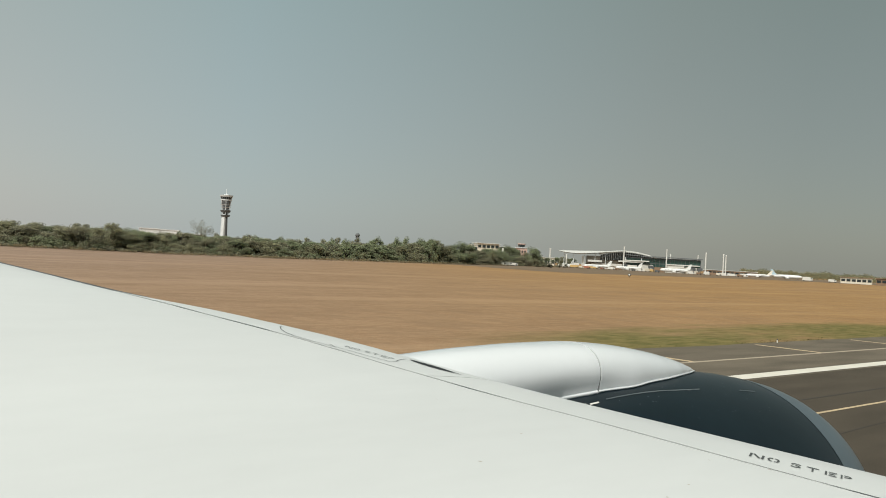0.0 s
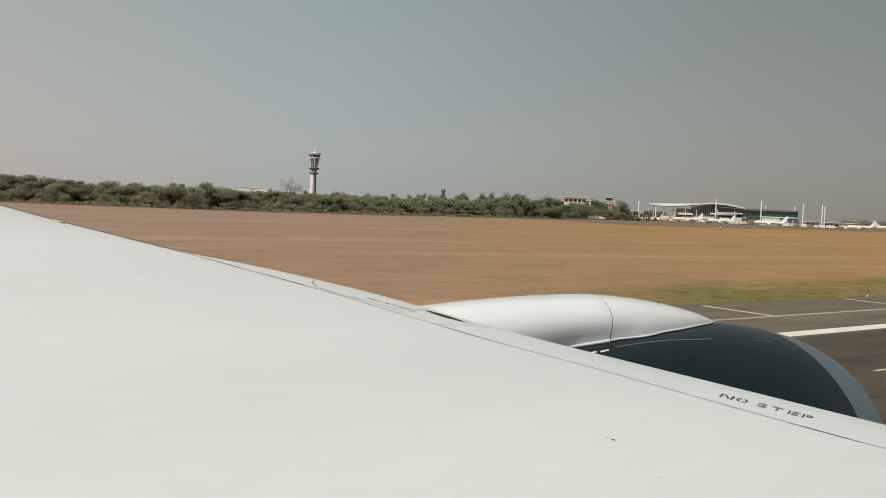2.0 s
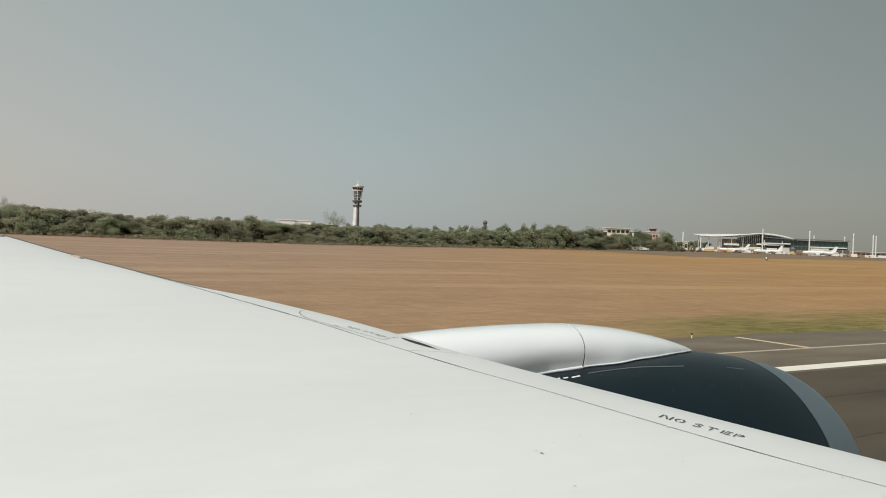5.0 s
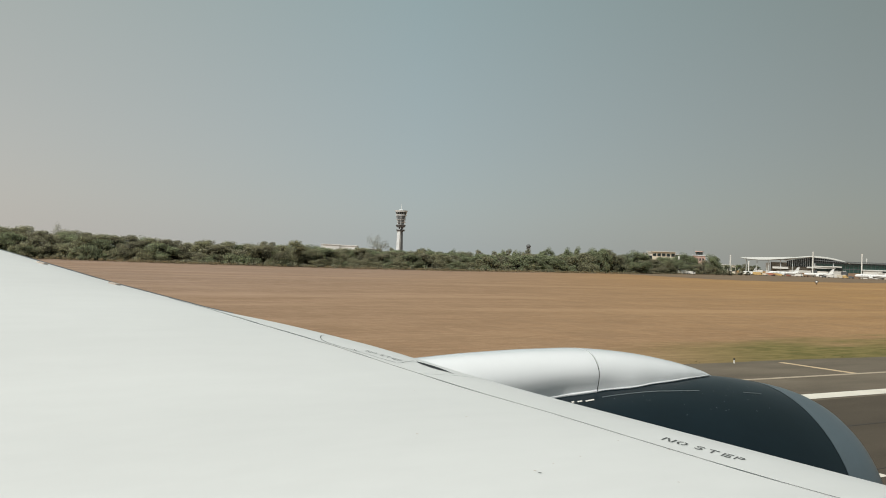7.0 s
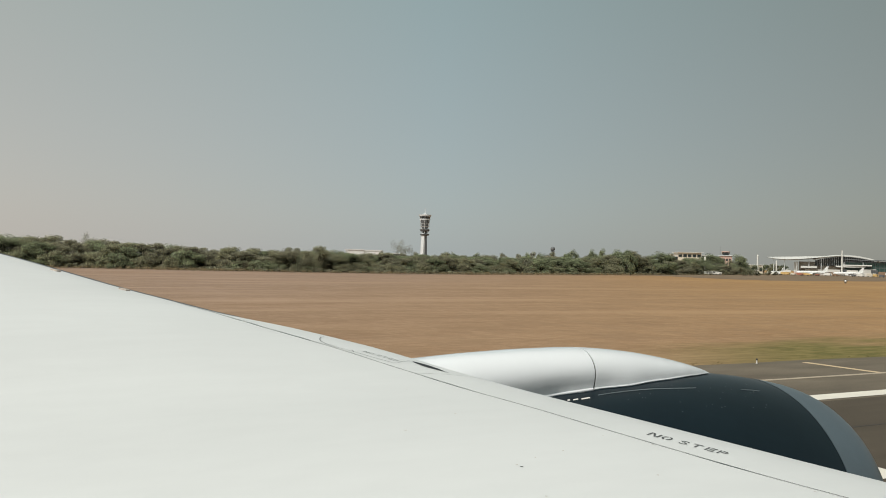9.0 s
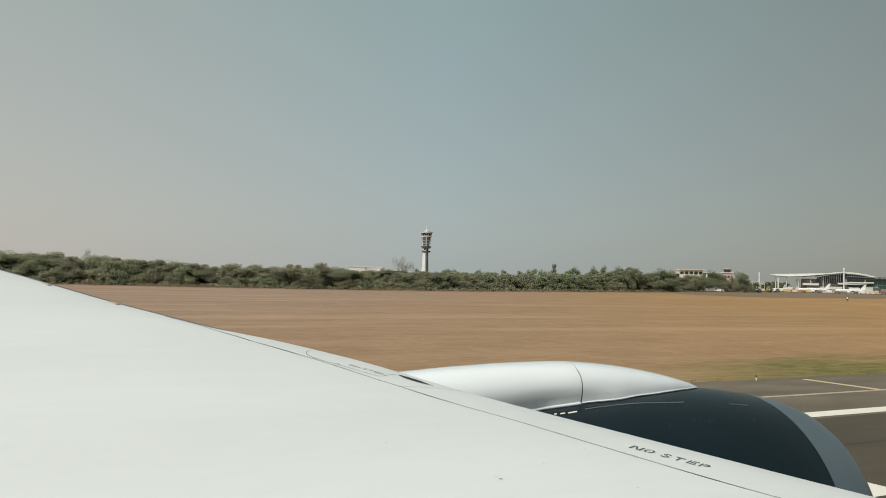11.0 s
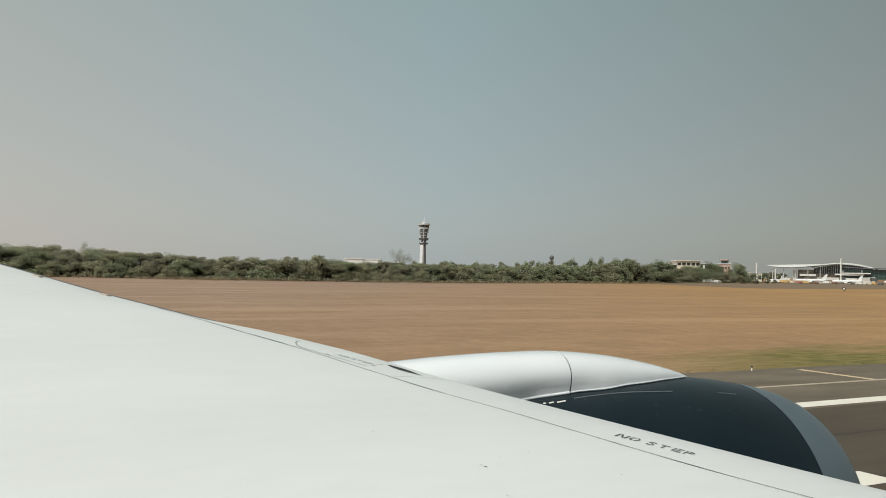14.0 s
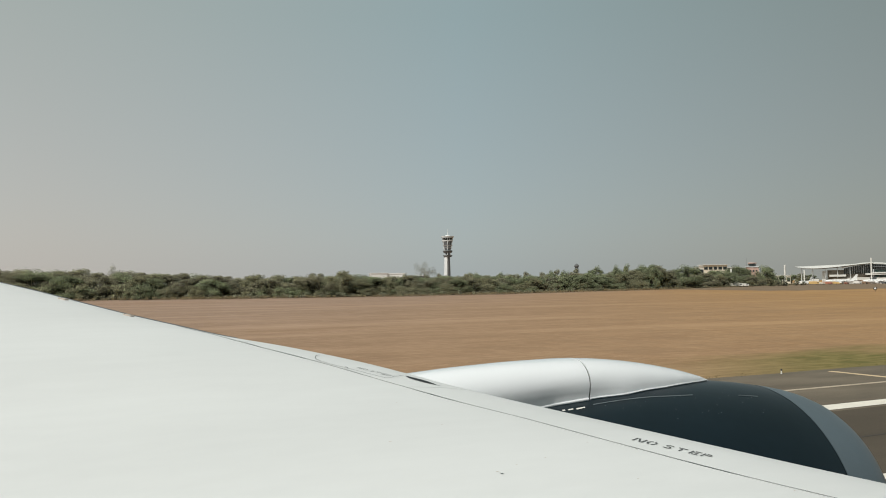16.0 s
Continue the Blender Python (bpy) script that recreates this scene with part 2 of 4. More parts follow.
M["tail_orange"] = material("orange_tail_paint", (0.78, 0.72, 0.62), rough=0.4, bump=0)
M["yellow"] = material("yellow_vehicle_paint", (0.60, 0.40, 0.16), rough=0.5)
M["red"] = material("dull_red_paint", (0.42, 0.17, 0.11), rough=0.5)
M["bark"] = material("grey_brown_bark", (0.13, 0.10, 0.075), rough=0.95, var=0.3, scale=1, fine=6)
M["leaf"] = leaf_material("olive_leaves", (0.35, 0.34, 0.22))
M["leaf_green"] = leaf_material("green_leaves", (0.315, 0.345, 0.215))
M["leaf_pale"] = leaf_material("pale_dry_leaves", (0.36, 0.36, 0.26))
M["leaf_grey"] = leaf_material("grey_green_leaves", (0.34, 0.325, 0.225))
M["straw"] = leaf_material("straw_grass", (0.40, 0.34, 0.22))
M["roadside"] = leaf_material("green_grass_tufts", (0.17, 0.14, 0.05))


# ---- mesh helpers ----
def mesh_object(name, verts, faces, mat, parent=None, smooth=False, label="", normals=None):
    me = bpy.data.meshes.new(name)
    me.from_pydata([tuple(v) for v in verts], [], faces)
    me.materials.append(mat)
    if smooth:
        me.polygons.foreach_set("use_smooth", [True] * len(me.polygons))
    me.update()
    if normals:
        me.normals_split_custom_set_from_vertices(normals)
    ob = new(name, me)
    if parent:
        ob.parent = parent
    if label:
        ob["label"] = label
    return ob


def part(name, bm, mat, parent=None, label="", smooth=False):
    me = bpy.data.meshes.new(name)
    bmesh.ops.recalc_face_normals(bm, faces=bm.faces)
    bm.to_mesh(me)
    bm.free()
    me.materials.append(mat)
    if smooth:
        me.polygons.foreach_set("use_smooth", [True] * len(me.polygons))
    ob = new(name, me)
    if parent:
        ob.parent = parent
    if label:
        ob["label"] = label
    return ob


def box(bm, x0, x1, y0, y1, z0, z1, bevel=0.0):
    vs = bmesh.ops.create_cube(bm, size=1.0)["verts"]
    for v in vs:
        v.co = Vector(((x0 + x1) / 2 + v.co.x * (x1 - x0), (y0 + y1) / 2 + v.co.y * (y1 - y0), (z0 + z1) / 2 + v.co.z * (z1 - z0)))
    if bevel:
        es = {ed for v in vs for ed in v.link_edges}
        bmesh.ops.bevel(bm, geom=list(es), offset=bevel, segments=2, affect='EDGES', profile=0.5)
    return bm


def tube(bm, p, q, r0, r1=None, seg=10):
    """A tapered round bar from p to q."""
    p, q = Vector(p), Vector(q)
    r1 = r0 if r1 is None else r1
    m = Matrix.Translation((p + q) / 2) @ (q - p).to_track_quat("Z", "Y").to_matrix().to_4x4()
    bmesh.ops.create_cone(bm, cap_ends=True, segments=seg, radius1=r0, radius2=r1, depth=(q - p).length, matrix=m)
    return bm


def lathe(bm, profile, axis="z", at=(0, 0, 0), seg=32, arc=(0.0, 360.0), closed=False):
    """Turns a list of (along, radius) about an axis through at."""
    rings = []
    n = seg if arc[1] - arc[0] >= 360 else seg + 1
    for u, r in profile:
        ring = []
        for i in range(n):
            w = radians(arc[0] + (arc[1] - arc[0]) * i / seg)
            c, s = r * math.cos(w), r * math.sin(w)
            ring.append(bm.verts.new(Vector(at) + Vector((u, s, c) if axis == "x" else (c, s, u))))
        rings.append(ring)
    for r0, r1 in zip(rings, rings[1:]):
        for i in range(seg):
            j = (i + 1) % n
            bm.faces.new((r0[i], r0[j], r1[j], r1[i]))
    if closed:
        bm.faces.new(rings[0])
        bm.faces.new(rings[-1][::-1])
    return bm


def empty(name, m, label, category, group="", kind=""):
    ob = new(name)
    ob.matrix_world = m
    ob.empty_display_size = 0.5
    return tagged(ob, label, category, group, kind)


def at_bearing(az, dist, z=0.0, turn=0.0):
    """A pose at a bearing (degrees from +X towards +Y) and distance; local x runs across the line of sight to its right, y away."""
    w = radians(az)
    return pose(dist * math.cos(w), dist * math.sin(w), z, 0, 0, az - 90 + turn)


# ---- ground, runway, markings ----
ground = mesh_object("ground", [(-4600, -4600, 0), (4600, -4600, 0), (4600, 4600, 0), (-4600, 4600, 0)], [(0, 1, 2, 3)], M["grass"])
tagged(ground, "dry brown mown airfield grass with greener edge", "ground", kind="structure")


def slab(name, x0, x1, y0, y1, z, mat, label, kind="structure", category="runway"):
    bm = bmesh.new()
    box(bm, x0, x1, y0, y1, -0.05, z)
    return tagged(part(name, bm, mat), label, category, kind=kind)


slab("runway", -900, 1800, -27.0, 21.6, 0.030, M["asphalt"], "weathered brown-grey asphalt runway")
SHOULDER_EDGE = 32.0
rng = random.Random(5)
bm = bmesh.new()
xs = [-900 + 2700 * i / 900 for i in range(901)]
top = [(x, SHOULDER_EDGE + 0.35 * noise.noise((x * 0.11, 3, 0)) + 0.18 * noise.noise((x * 0.6, 9, 0))) for x in xs]
lo = [bm.verts.new((x, 21.6, 0.022)) for x in xs]
hi = [bm.verts.new((x, y, 0.022)) for x, y in top]
low = [bm.verts.new((x, y + 0.05, -0.05)) for x, y in top]
for i in range(900):
    bm.faces.new((lo[i], lo[i + 1], hi[i + 1], hi[i]))
    bm.faces.new((hi[i], hi[i + 1], low[i + 1], low[i]))
tagged(part("shoulder", bm, M["shoulder"]), "worn asphalt shoulder beside the runway with ragged edge", "shoulder", kind="structure")


def strip(name, pts, width, z, mat, label, category="marking"):
    """A painted line or joint along straight stretches on the paving."""
    bm = bmesh.new()
    for (xa, ya), (xb, yb) in zip(pts, pts[1:]):
        d = Vector((xb - xa, yb - ya, 0)).normalized()
        s = Vector((-d.y, d.x, 0)) * width / 2
        c = [Vector((xa, ya, z)) + s, Vector((xa, ya, z)) - s, Vector((xb, yb, z)) - s, Vector((xb, yb, z)) + s]
        v = [bm.verts.new(p) for p in c] + [bm.verts.new(p - Vector((0, 0, 0.004))) for p in c]
        for f in ((0, 1, 2, 3), (0, 4, 5, 1), (1, 5, 6, 2), (2, 6, 7, 3), (3, 7, 4, 0)):
            bm.faces.new([v[i] for i in f])
    return tagged(part(name, bm, mat), label, category, kind="structure")


strip("runway_edge_line", [(-700, 22.35), (1700, 22.35)], 0.92, 0.036, M["white_line"], "broad white painted runway edge line")
strip("shoulder_line", [(-700, 26.75), (1700, 26.75)], 0.30, 0.030, M["old_line"], "thin faded cream painted shoulder line")
strip("touchdown_bar", [(18.3, 13.35), (20.4, 13.35)], 1.1, 0.037, M["white_line"], "broad white bar painted on the runway")
strip("taxi_line", [(28.5, 15.8), (64, 15.8)], 0.16, 0.037, M["yellow_line"], "thin faded yellow line painted on the runway")
for i in range(-6, 14):
    x = 39.5 + 14.6 * i
    strip("shoulder_bar", [(x, 26.9), (x, 31.3)], 0.42, 0.031, M["yellow_line"], "faded yellow bar painted across the shoulder")
strip("paving_joint", [(-400, 17.6), (900, 17.6)], 0.10, 0.034, M["joint"], "dark sealed joint along the runway", "joint")
wob = random.Random(3)
strip("paving_crack", [(20 + 3.0 * i, 13.4 + 0.10 * i + wob.uniform(-0.12, 0.12)) for i in range(40)], 0.05, 0.034, M["joint"], "crooked dark crack in the runway", "crack")

# ---- the airliner with its wing and engine ----
# local axes: x forward along the fuselage, y outboard to port, z up from the paving
airliner = empty("airliner", pose(0, 0, 0, 0, 0, -3.5), "white airliner with a navy engine standing on the runway", "airliner")
SWEEP = math.tan(radians(37))
EYE = 5.0


def lerp(x, pts):
    if x <= pts[0][0]:
        (x0, y0), (x1, y1) = pts[0], pts[1]
    elif x >= pts[-1][0]:
        (x0, y0), (x1, y1) = pts[-2], pts[-1]
    else:
        (x0, y0), (x1, y1) = next((p, q) for p, q in zip(pts, pts[1:]) if p[0] <= x <= q[0])
    return y0 + (y1 - y0) * (x - x0) / (x1 - x0)


def nose_x(y):
    return 8.914 + 0.06 - SWEEP * y


CREST = [(-1, -2.38), (4.11, -1.55), (5.1, -1.372), (6.25, -1.169), (7.0, -1.017), (7.32, -0.93), (8.12, -0.793), (8.53, -0.734), (9.0, -0.686), (9.62, -0.571), (10.29, -0.454), (11.8, -0.141), (24, 2.1)]


def nose_z(y):
    return EYE + sum(lerp(y + d, CREST) for d in (-0.25, 0, 0.25)) / 3 - 0.09


def chord(y):
    return 13.4 - 0.84 * y if y < 10 else 5.0 - 0.21 * (y - 10)


def upper(y, b):
    """Height of the upper skin b metres behind the nose."""
    return nose_z(y) + 0.32 * math.sqrt(max(b, 0) / (b + 0.9)) - 0.006 * b * b


def lower(y, b):
    c = chord(y)
    t = 0.55 * math.sqrt(max(b, 0) / (b + 0.7)) * max(0.0, 1 - (b / c) ** 1.5)
    return min(upper(y, b) - 0.03, nose_z(y) - t + (upper(y, c) - nose_z(y)) * (b / c) ** 2)


def slat_back(y):
    return lerp(y, [(-1, 1.5), (4.0, 1.215), (4.3, 1.19), (4.64, 1.147), (5.0, 1.10), (5.4, 1.04), (5.6, 1.01), (6.0, 0.985), (6.3, 0.95), (6.7, 0.89), (7.2, 0.865), (7.6, 0.85), (8.0, 0.79), (8.4, 0.69), (9.0, 0.40), (9.4, 0.33), (10, 0.30), (12, 0.26), (24, 0.22)])


def skin(y, b, lift=0.0):
    return Vector((nose_x(y) - b, y, upper(y, b) + lift))


def wing_shell(name, y0, y1, ny, b_of, mat, parent, with_lower, label=""):
    """Part of the wing: upper skin between two distances behind the nose, closed below."""
    verts, faces = [], []
    for i in range(ny + 1):
        y = y0 + (y1 - y0) * i / ny
        bs = b_of(y)
        ring = [(nose_x(y) - b, y, upper(y, b)) for b in bs]
        if with_lower == "nose":
            low_b = [bs[-1] * k / 6 for k in range(6, 0, -1)]
        else:
            low_b = [bs[-1] + (bs[0] - bs[-1]) * k / 8 for k in range(9)]
        ring += [(nose_x(y) - b, y, lower(y, b)) for b in low_b]
        verts += ring
        n = len(ring)
    for i in range(ny):
        for k in range(n):
            j = (k + 1) % n
            faces.append((i * n + k, i * n + j, (i + 1) * n + j, (i + 1) * n + k))
    faces.append(tuple(range(n)))
    faces.append(tuple(range(ny * n, ny * n + n))[::-1])
    ob = mesh_object(name, verts, faces, mat, parent, True, label)
    mod = ob.modifiers.new("sharp", 'EDGE_SPLIT')
    mod.split_angle = radians(50)
    return ob


def nose_steps(y):
    e = slat_back(y) - (0.012 if y < 8.4 else 0.008)
    return [e * (k / 26) ** 2.2 for k in range(27)]


def box_steps(y):
    s, c = slat_back(y) + (0.012 if y < 8.4 else 0.008), chord(y)
    return [s + (c - s) * (k / 26) ** 1.3 for k in range(27)]


wing = wing_shell("wing", -0.9, 23.5, 160, box_steps, M["wing_white"], airliner, "box", "broad white wing skin, lightly soiled")
for y0, y1, n in ((-0.9, 6.545, 60), (6.555, 8.395, 24), (8.405, 14.0, 50), (14.01, 23.5, 50)):
    wing_shell("slat", y0, y1, n, nose_steps, M["wing_white"], wing, "nose", "white leading-edge slat")
# dark seal that shows in the gap between slat and wing
vs, fs = [], []
for i in range(121):
    y = -0.8 + 24 * i / 120
    for d in (-0.03, 0.03):
        vs.append(skin(y, slat_back(y) + d, -0.014))
for i in range(120):
    fs.append((2 * i, 2 * i + 1, 2 * i + 3, 2 * i + 2))
mesh_object("slat_gap_seal", vs, fs, M["dark"], wing)


def skin_band(name, pts, width, mat, lift=0.003, parent=None):
    """A thin line that follows the upper skin through points (y, distance behind the nose)."""
    dense = []
    for (ya, ba), (yb, bb) in zip(pts, pts[1:]):
        for k in range(8):
            dense.append((ya + (yb - ya) * k / 8, ba + (bb - ba) * k / 8))
    dense.append(pts[-1])
    p = [skin(y, b, lift) for y, b in dense]
    vs, fs = [], []
    for i, q in enumerate(p):
        d = (p[min(i + 1, len(p) - 1)] - p[max(i - 1, 0)]).normalized()
        s = d.cross(Vector((0, 0, 1))).normalized() * width / 2
        vs += [q + s, q - s]
    for i in range(len(p) - 1):
        fs.append((2 * i, 2 * i + 1, 2 * i + 3, 2 * i + 2))
    return mesh_object(name, vs, fs, mat, parent or wing)


# stencilled capitals: strokes with the stencil's gaps, in a unit box
STENCIL = {
    "N": [[(0.1, 0), (0.1, 1)], [(0.28, 0.97), (0.72, 0.03)], [(0.9, 0), (0.9, 1)]],
    "O": [[(0.42, 0.92), (0.18, 0.8), (0.1, 0.5), (0.18, 0.2), (0.42, 0.08)], [(0.58, 0.92), (0.82, 0.8), (0.9, 0.5), (0.82, 0.2), (0.58, 0.08)]],
    "S": [[(0.9, 0.78), (0.7, 0.92), (0.35, 0.92), (0.12, 0.75), (0.3, 0.58)], [(0.45, 0.54), (0.72, 0.44), (0.88, 0.25), (0.65, 0.08), (0.3, 0.08), (0.1, 0.22)]],
    "T": [[(0.0, 0.92), (1.0, 0.92)], [(0.5, 0.74), (0.5, 0.0)]],
    "E": [[(0.1, 0), (0.1, 1)], [(0.32, 0.92), (0.95, 0.92)], [(0.32, 0.5), (0.82, 0.5)], [(0.32, 0.08), (0.95, 0.08)]],
    "P": [[(0.1, 0), (0.1, 1)], [(0.32, 0.92), (0.75, 0.9), (0.9, 0.72), (0.75, 0.52), (0.32, 0.5)]],
}
SPACING = [("N", 0.0, 0.15), ("O", 0.175, 0.305), ("S", 0.40, 0.515), ("T", 0.56, 0.68), ("E", 0.735, 0.86), ("P", 0.885, 1.0)]


def stencil(y0, b0, y1, b1, up, mat):
    """The words NO STEP on the upper skin, one mesh a letter: feet from (y0, b0) to (y1, b1), heads towards the nose by up."""
    for ch, u0, u1 in SPACING:
        vs, fs = [], []
        for path in STENCIL[ch]:
            k = len(vs)
            for i, (px, py) in enumerate(path):
                (ax, ay), (bx, by) = path[max(i - 1, 0)], path[min(i + 1, len(path) - 1)]
                d = Vector((bx - ax, by - ay)).normalized() * 0.078
                for sg in (-1, 1):
                    u, h = u0 + (u1 - u0) * (px - sg * d.y), py + sg * d.x
                    vs.append(skin(y0 + (y1 - y0) * u + up[0] * h, b0 + (b1 - b0) * u + up[1] * h, 0.004))
            fs += [(k + 2 * i, k + 2 * i + 1, k + 2 * i + 3, k + 2 * i + 2) for i in range(len(path) - 1)]
        mesh_object("letter", vs, fs, mat, wing, False, "black stencilled letter " + ch)


stencil(4.90, 0.925, 4.435, 0.923, (0.045, -0.125), M["mark"])
stencil(7.17, 0.71, 6.90, 0.675, (0.04, -0.07), M["faint_mark"])
skin_band("marking_outline", [(7.745, 0.475), (7.689, 0.564), (7.581, 0.692), (7.491, 0.77), (7.40, 0.815), (7.31, 0.825), (7.25, 0.815), (7.19, 0.805), (7.155, 0.805)], 0.007, M["mark"])
skin_band("marking_outline", [(7.227, 0.755), (7.16, 0.80), (7.0, 0.79), (6.85, 0.77), (6.866, 0.70), (6.903, 0.63), (6.978, 0.45)], 0.006, M["mark"])
spk = random.Random(11)
for y, b, s in [(p, q, 0.36 * r) for p, q, r in ((4.516, 2.522, 0.025), (4.552, 2.51, 0.018), (5.253, 2.498, 0.020), (4.691, 1.957, 0.018), (4.625, 2.272, 0.016), (4.903, 1.315, 0.014), (6.1, 1.5, 0.012), (5.9, 1.6, 0.01), (4.1, 2.9, 0.018), (4.7, 1.17, 0.02), (3.75, 1.30, 0.02), (3.9, 3.6, 0.02), (3.6, 4.0, 0.022), (5.5, 1.8, 0.014), (4.2, 1.9, 0.02))]:
    vs = [skin(y + s * math.cos(w) * spk.uniform(0.6, 1.3), b + s * math.sin(w) * spk.uniform(0.6, 1.3), 0.003) for w in (0, 0.9, 1.7, 2.6, 3.4, 4.3, 5.2)]
    mesh_object("dirt_spot", vs, [tuple(range(7))], M["dark"] if s > 0.0075 else M["lug"], wing)
skin_band("slat_line", [(0.5 * k, slat_back(0.5 * k)) for k in range(0, 20)], 0.009, M["dark"], 0.002)
# added dark outline along the outer nose, for its dark rim; not a wing part
skin_band("edge_outline", [(8.9 + 0.5 * k, 0.22) for k in range(16)], 0.06, M["edge"], 0.003)
# small lugs on the outer leading edge
for y in (10.07, 11.02, 12.3, 13.8):
    bm = bmesh.new()
    p = skin(y, 0.40, 0.004)
    box(bm, -0.03, 0.03, -0.065, 0.065, -0.03, 0.012, 0.004)
    bmesh.ops.transform(bm, matrix=Matrix.Translation(p) @ pose(0, 0, 0, 0, 0, 37) @ pose(0, 0, 0, 8, 4, 0), verts=bm.verts)
    part("slat_lug", bm, M["lug"], wing, "small tan metal lug")

# engine: nacelle, lip, fan, pylon fairing
ENG = Vector((0, 7.29, EYE - 2.83))
engine = empty("engine", Matrix.Identity(4), "", "")
for k in ("label", "category"):
    if k in engine:
        del engine[k]
engine.parent = airliner
bm = bmesh.new()
lathe(bm, [(7.765, 1.543), (7.5, 1.586), (7.1, 1.628), (6.6, 1.653), (6.0, 1.645), (5.4, 1.605), (4.8, 1.53), (4.2, 1.44), (3.6, 1.34), (3.0, 1.25), (2.6, 1.20), (2.6, 1.12), (4.0, 1.2)], "x", ENG, 96)
part("cowl", bm, M["navy"], engine, "glossy navy engine cowl", True)
bm = bmesh.new()
lathe(bm, [(7.769, 1.545), (7.94, 1.516), (8.12, 1.478), (8.28, 1.432), (8.42, 1.376), (8.52, 1.315), (8.575, 1.255), (8.585, 1.21), (8.52, 1.17), (8.3, 1.13), (7.6, 1.11), (6.9, 1.16), (6.5, 1.2)], "x", ENG, 96)
part("intake_lip", bm, M["lip"], engine, "bare grey metal intake lip", True)
bm = bmesh.new()
lathe(bm, [(7.4, 0.02), (7.3, 0.12), (7.0, 0.30), (6.7, 0.40), (6.5, 0.43)], "x", ENG, 32)
part("spinner", bm, M["dark"], engine, "", True)
for i in range(22):
    m = Matrix.Translation(ENG + Vector((6.55, 0, 0))) @ Matrix.Rotation(2 * math.pi * i / 22, 4, 'X')
    edge = [Vector(c) for c in ((0.10, -0.06, 0.4), (-0.12, 0.08, 0.4), (-0.09, 0.15, 0.8), (-0.06, 0.2, 1.09), (0.14, -0.14, 1.09), (0.13, -0.11, 0.8))]
    vs = [m @ (c + Vector((dx, 0, 0))) for dx in (0.008, -0.008) for c in edge]
    mesh_object("fan_blade", vs, [tuple(range(6)), tuple(range(11, 5, -1))] + [(k, k + 6, (k + 1) % 6 + 6, (k + 1) % 6) for k in range(6)], M["metal"], engine)
bm = bmesh.new()
lathe(bm, [(2.9, 0.85), (2.0, 0.72), (1.2, 0.5), (0.9, 0.36), (0.5, 0.05)], "x", ENG, 40)
part("exhaust_cone", bm, M["metal"], engine, "", True)

# pylon fairing over the cowl: height of its crown, its half width and its foot, along x
CROWN = [(2.2, -0.98), (3.39, -0.945), (3.91, -0.905), (4.55, -0.875), (5.23, -0.865), (5.59, -0.885), (5.97, -0.925), (6.36, -0.99), (6.7, -1.065), (6.95, -1.135), (7.05, -1.17), (7.12, -1.20)]
HALF = [(2.2, 0.30), (4.0, 0.37), (5.2, 0.40), (5.8, 0.37), (6.3, 0.30), (6.6, 0.235), (6.85, 0.145), (7.0, 0.075), (7.12, 0.01)]
TUCK = [(2.2, 0.66), (4.9, 0.73), (5.3, 0.84), (5.7, 0.97), (7.12, 1.0)]     # how far the foot draws in under the sides
COWL = [(2.6, 1.20), (3.0, 1.25), (3.6, 1.34), (4.2, 1.44), (4.8, 1.53), (5.4, 1.605), (6.0, 1.645), (6.6, 1.653), (7.1, 1.628), (7.5, 1.586), (7.765, 1.543)]


def foot(x):
    """Where the fairing's side meets the cowl."""
    return -2.83 + math.sqrt(lerp(x, COWL) ** 2 - (lerp(x, TUCK) * lerp(x, HALF)) ** 2)


def fairing(name, x0, x1, n, label, inset=0.0, mat=None):
    vs, fs = [], []
    k = 20
    for i in range(n + 1):
        x = x0 + (x1 - x0) * i / n
        c, hw, ft = lerp(x, CROWN), lerp(x, HALF) - inset, foot(x)
        c = sum(lerp(x + d, CROWN) for d in (-0.12, 0, 0.12)) / 3 if 2.4 < x < 6.9 else c
        c -= inset
        for j in range(k + 1):
            w = math.pi * j / k
            s, q = math.cos(w), math.sin(w)
            tk = lerp(x, TUCK)
            rise = min(1.0, q / 0.6)
            yy = -hw * (tk + (1 - tk) * rise * (2 - rise)) * math.copysign(abs(s) ** 0.75, s)
            zz = ft + (c - ft) * q ** 0.8
            vs.append((x, ENG.y + yy, EYE + zz))
        vs.append((x, ENG.y + hw * 0.9, EYE + ft - 0.25))
        vs.append((x, ENG.y - hw * 0.9, EYE + ft - 0.25))
    m = k + 3
    for i in range(n):
        for j in range(m):
            fs.append((i * m + j, i * m + (j + 1) % m, (i + 1) * m + (j + 1) % m, (i + 1) * m + j))
    fs.append(tuple(range(m))[::-1])
    fs.append(tuple(range(n * m, n * m + m)))
    ob = mesh_object(name, vs, fs, mat or M["cowl_white"], engine, True, label)
    mod = ob.modifiers.new("sharp", 'EDGE_SPLIT')
    mod.split_angle = radians(45)
    return ob


fairing("pylon_fairing", 2.2, 5.291, 40, "glossy white pylon fairing")
fairing("pylon_nose", 5.309, 7.12, 40, "pointed glossy white front of the pylon fairing")
fairing("fairing_gap", 5.2, 5.4, 3, "dark gap between the fairing pieces", 0.012, M["dark"])


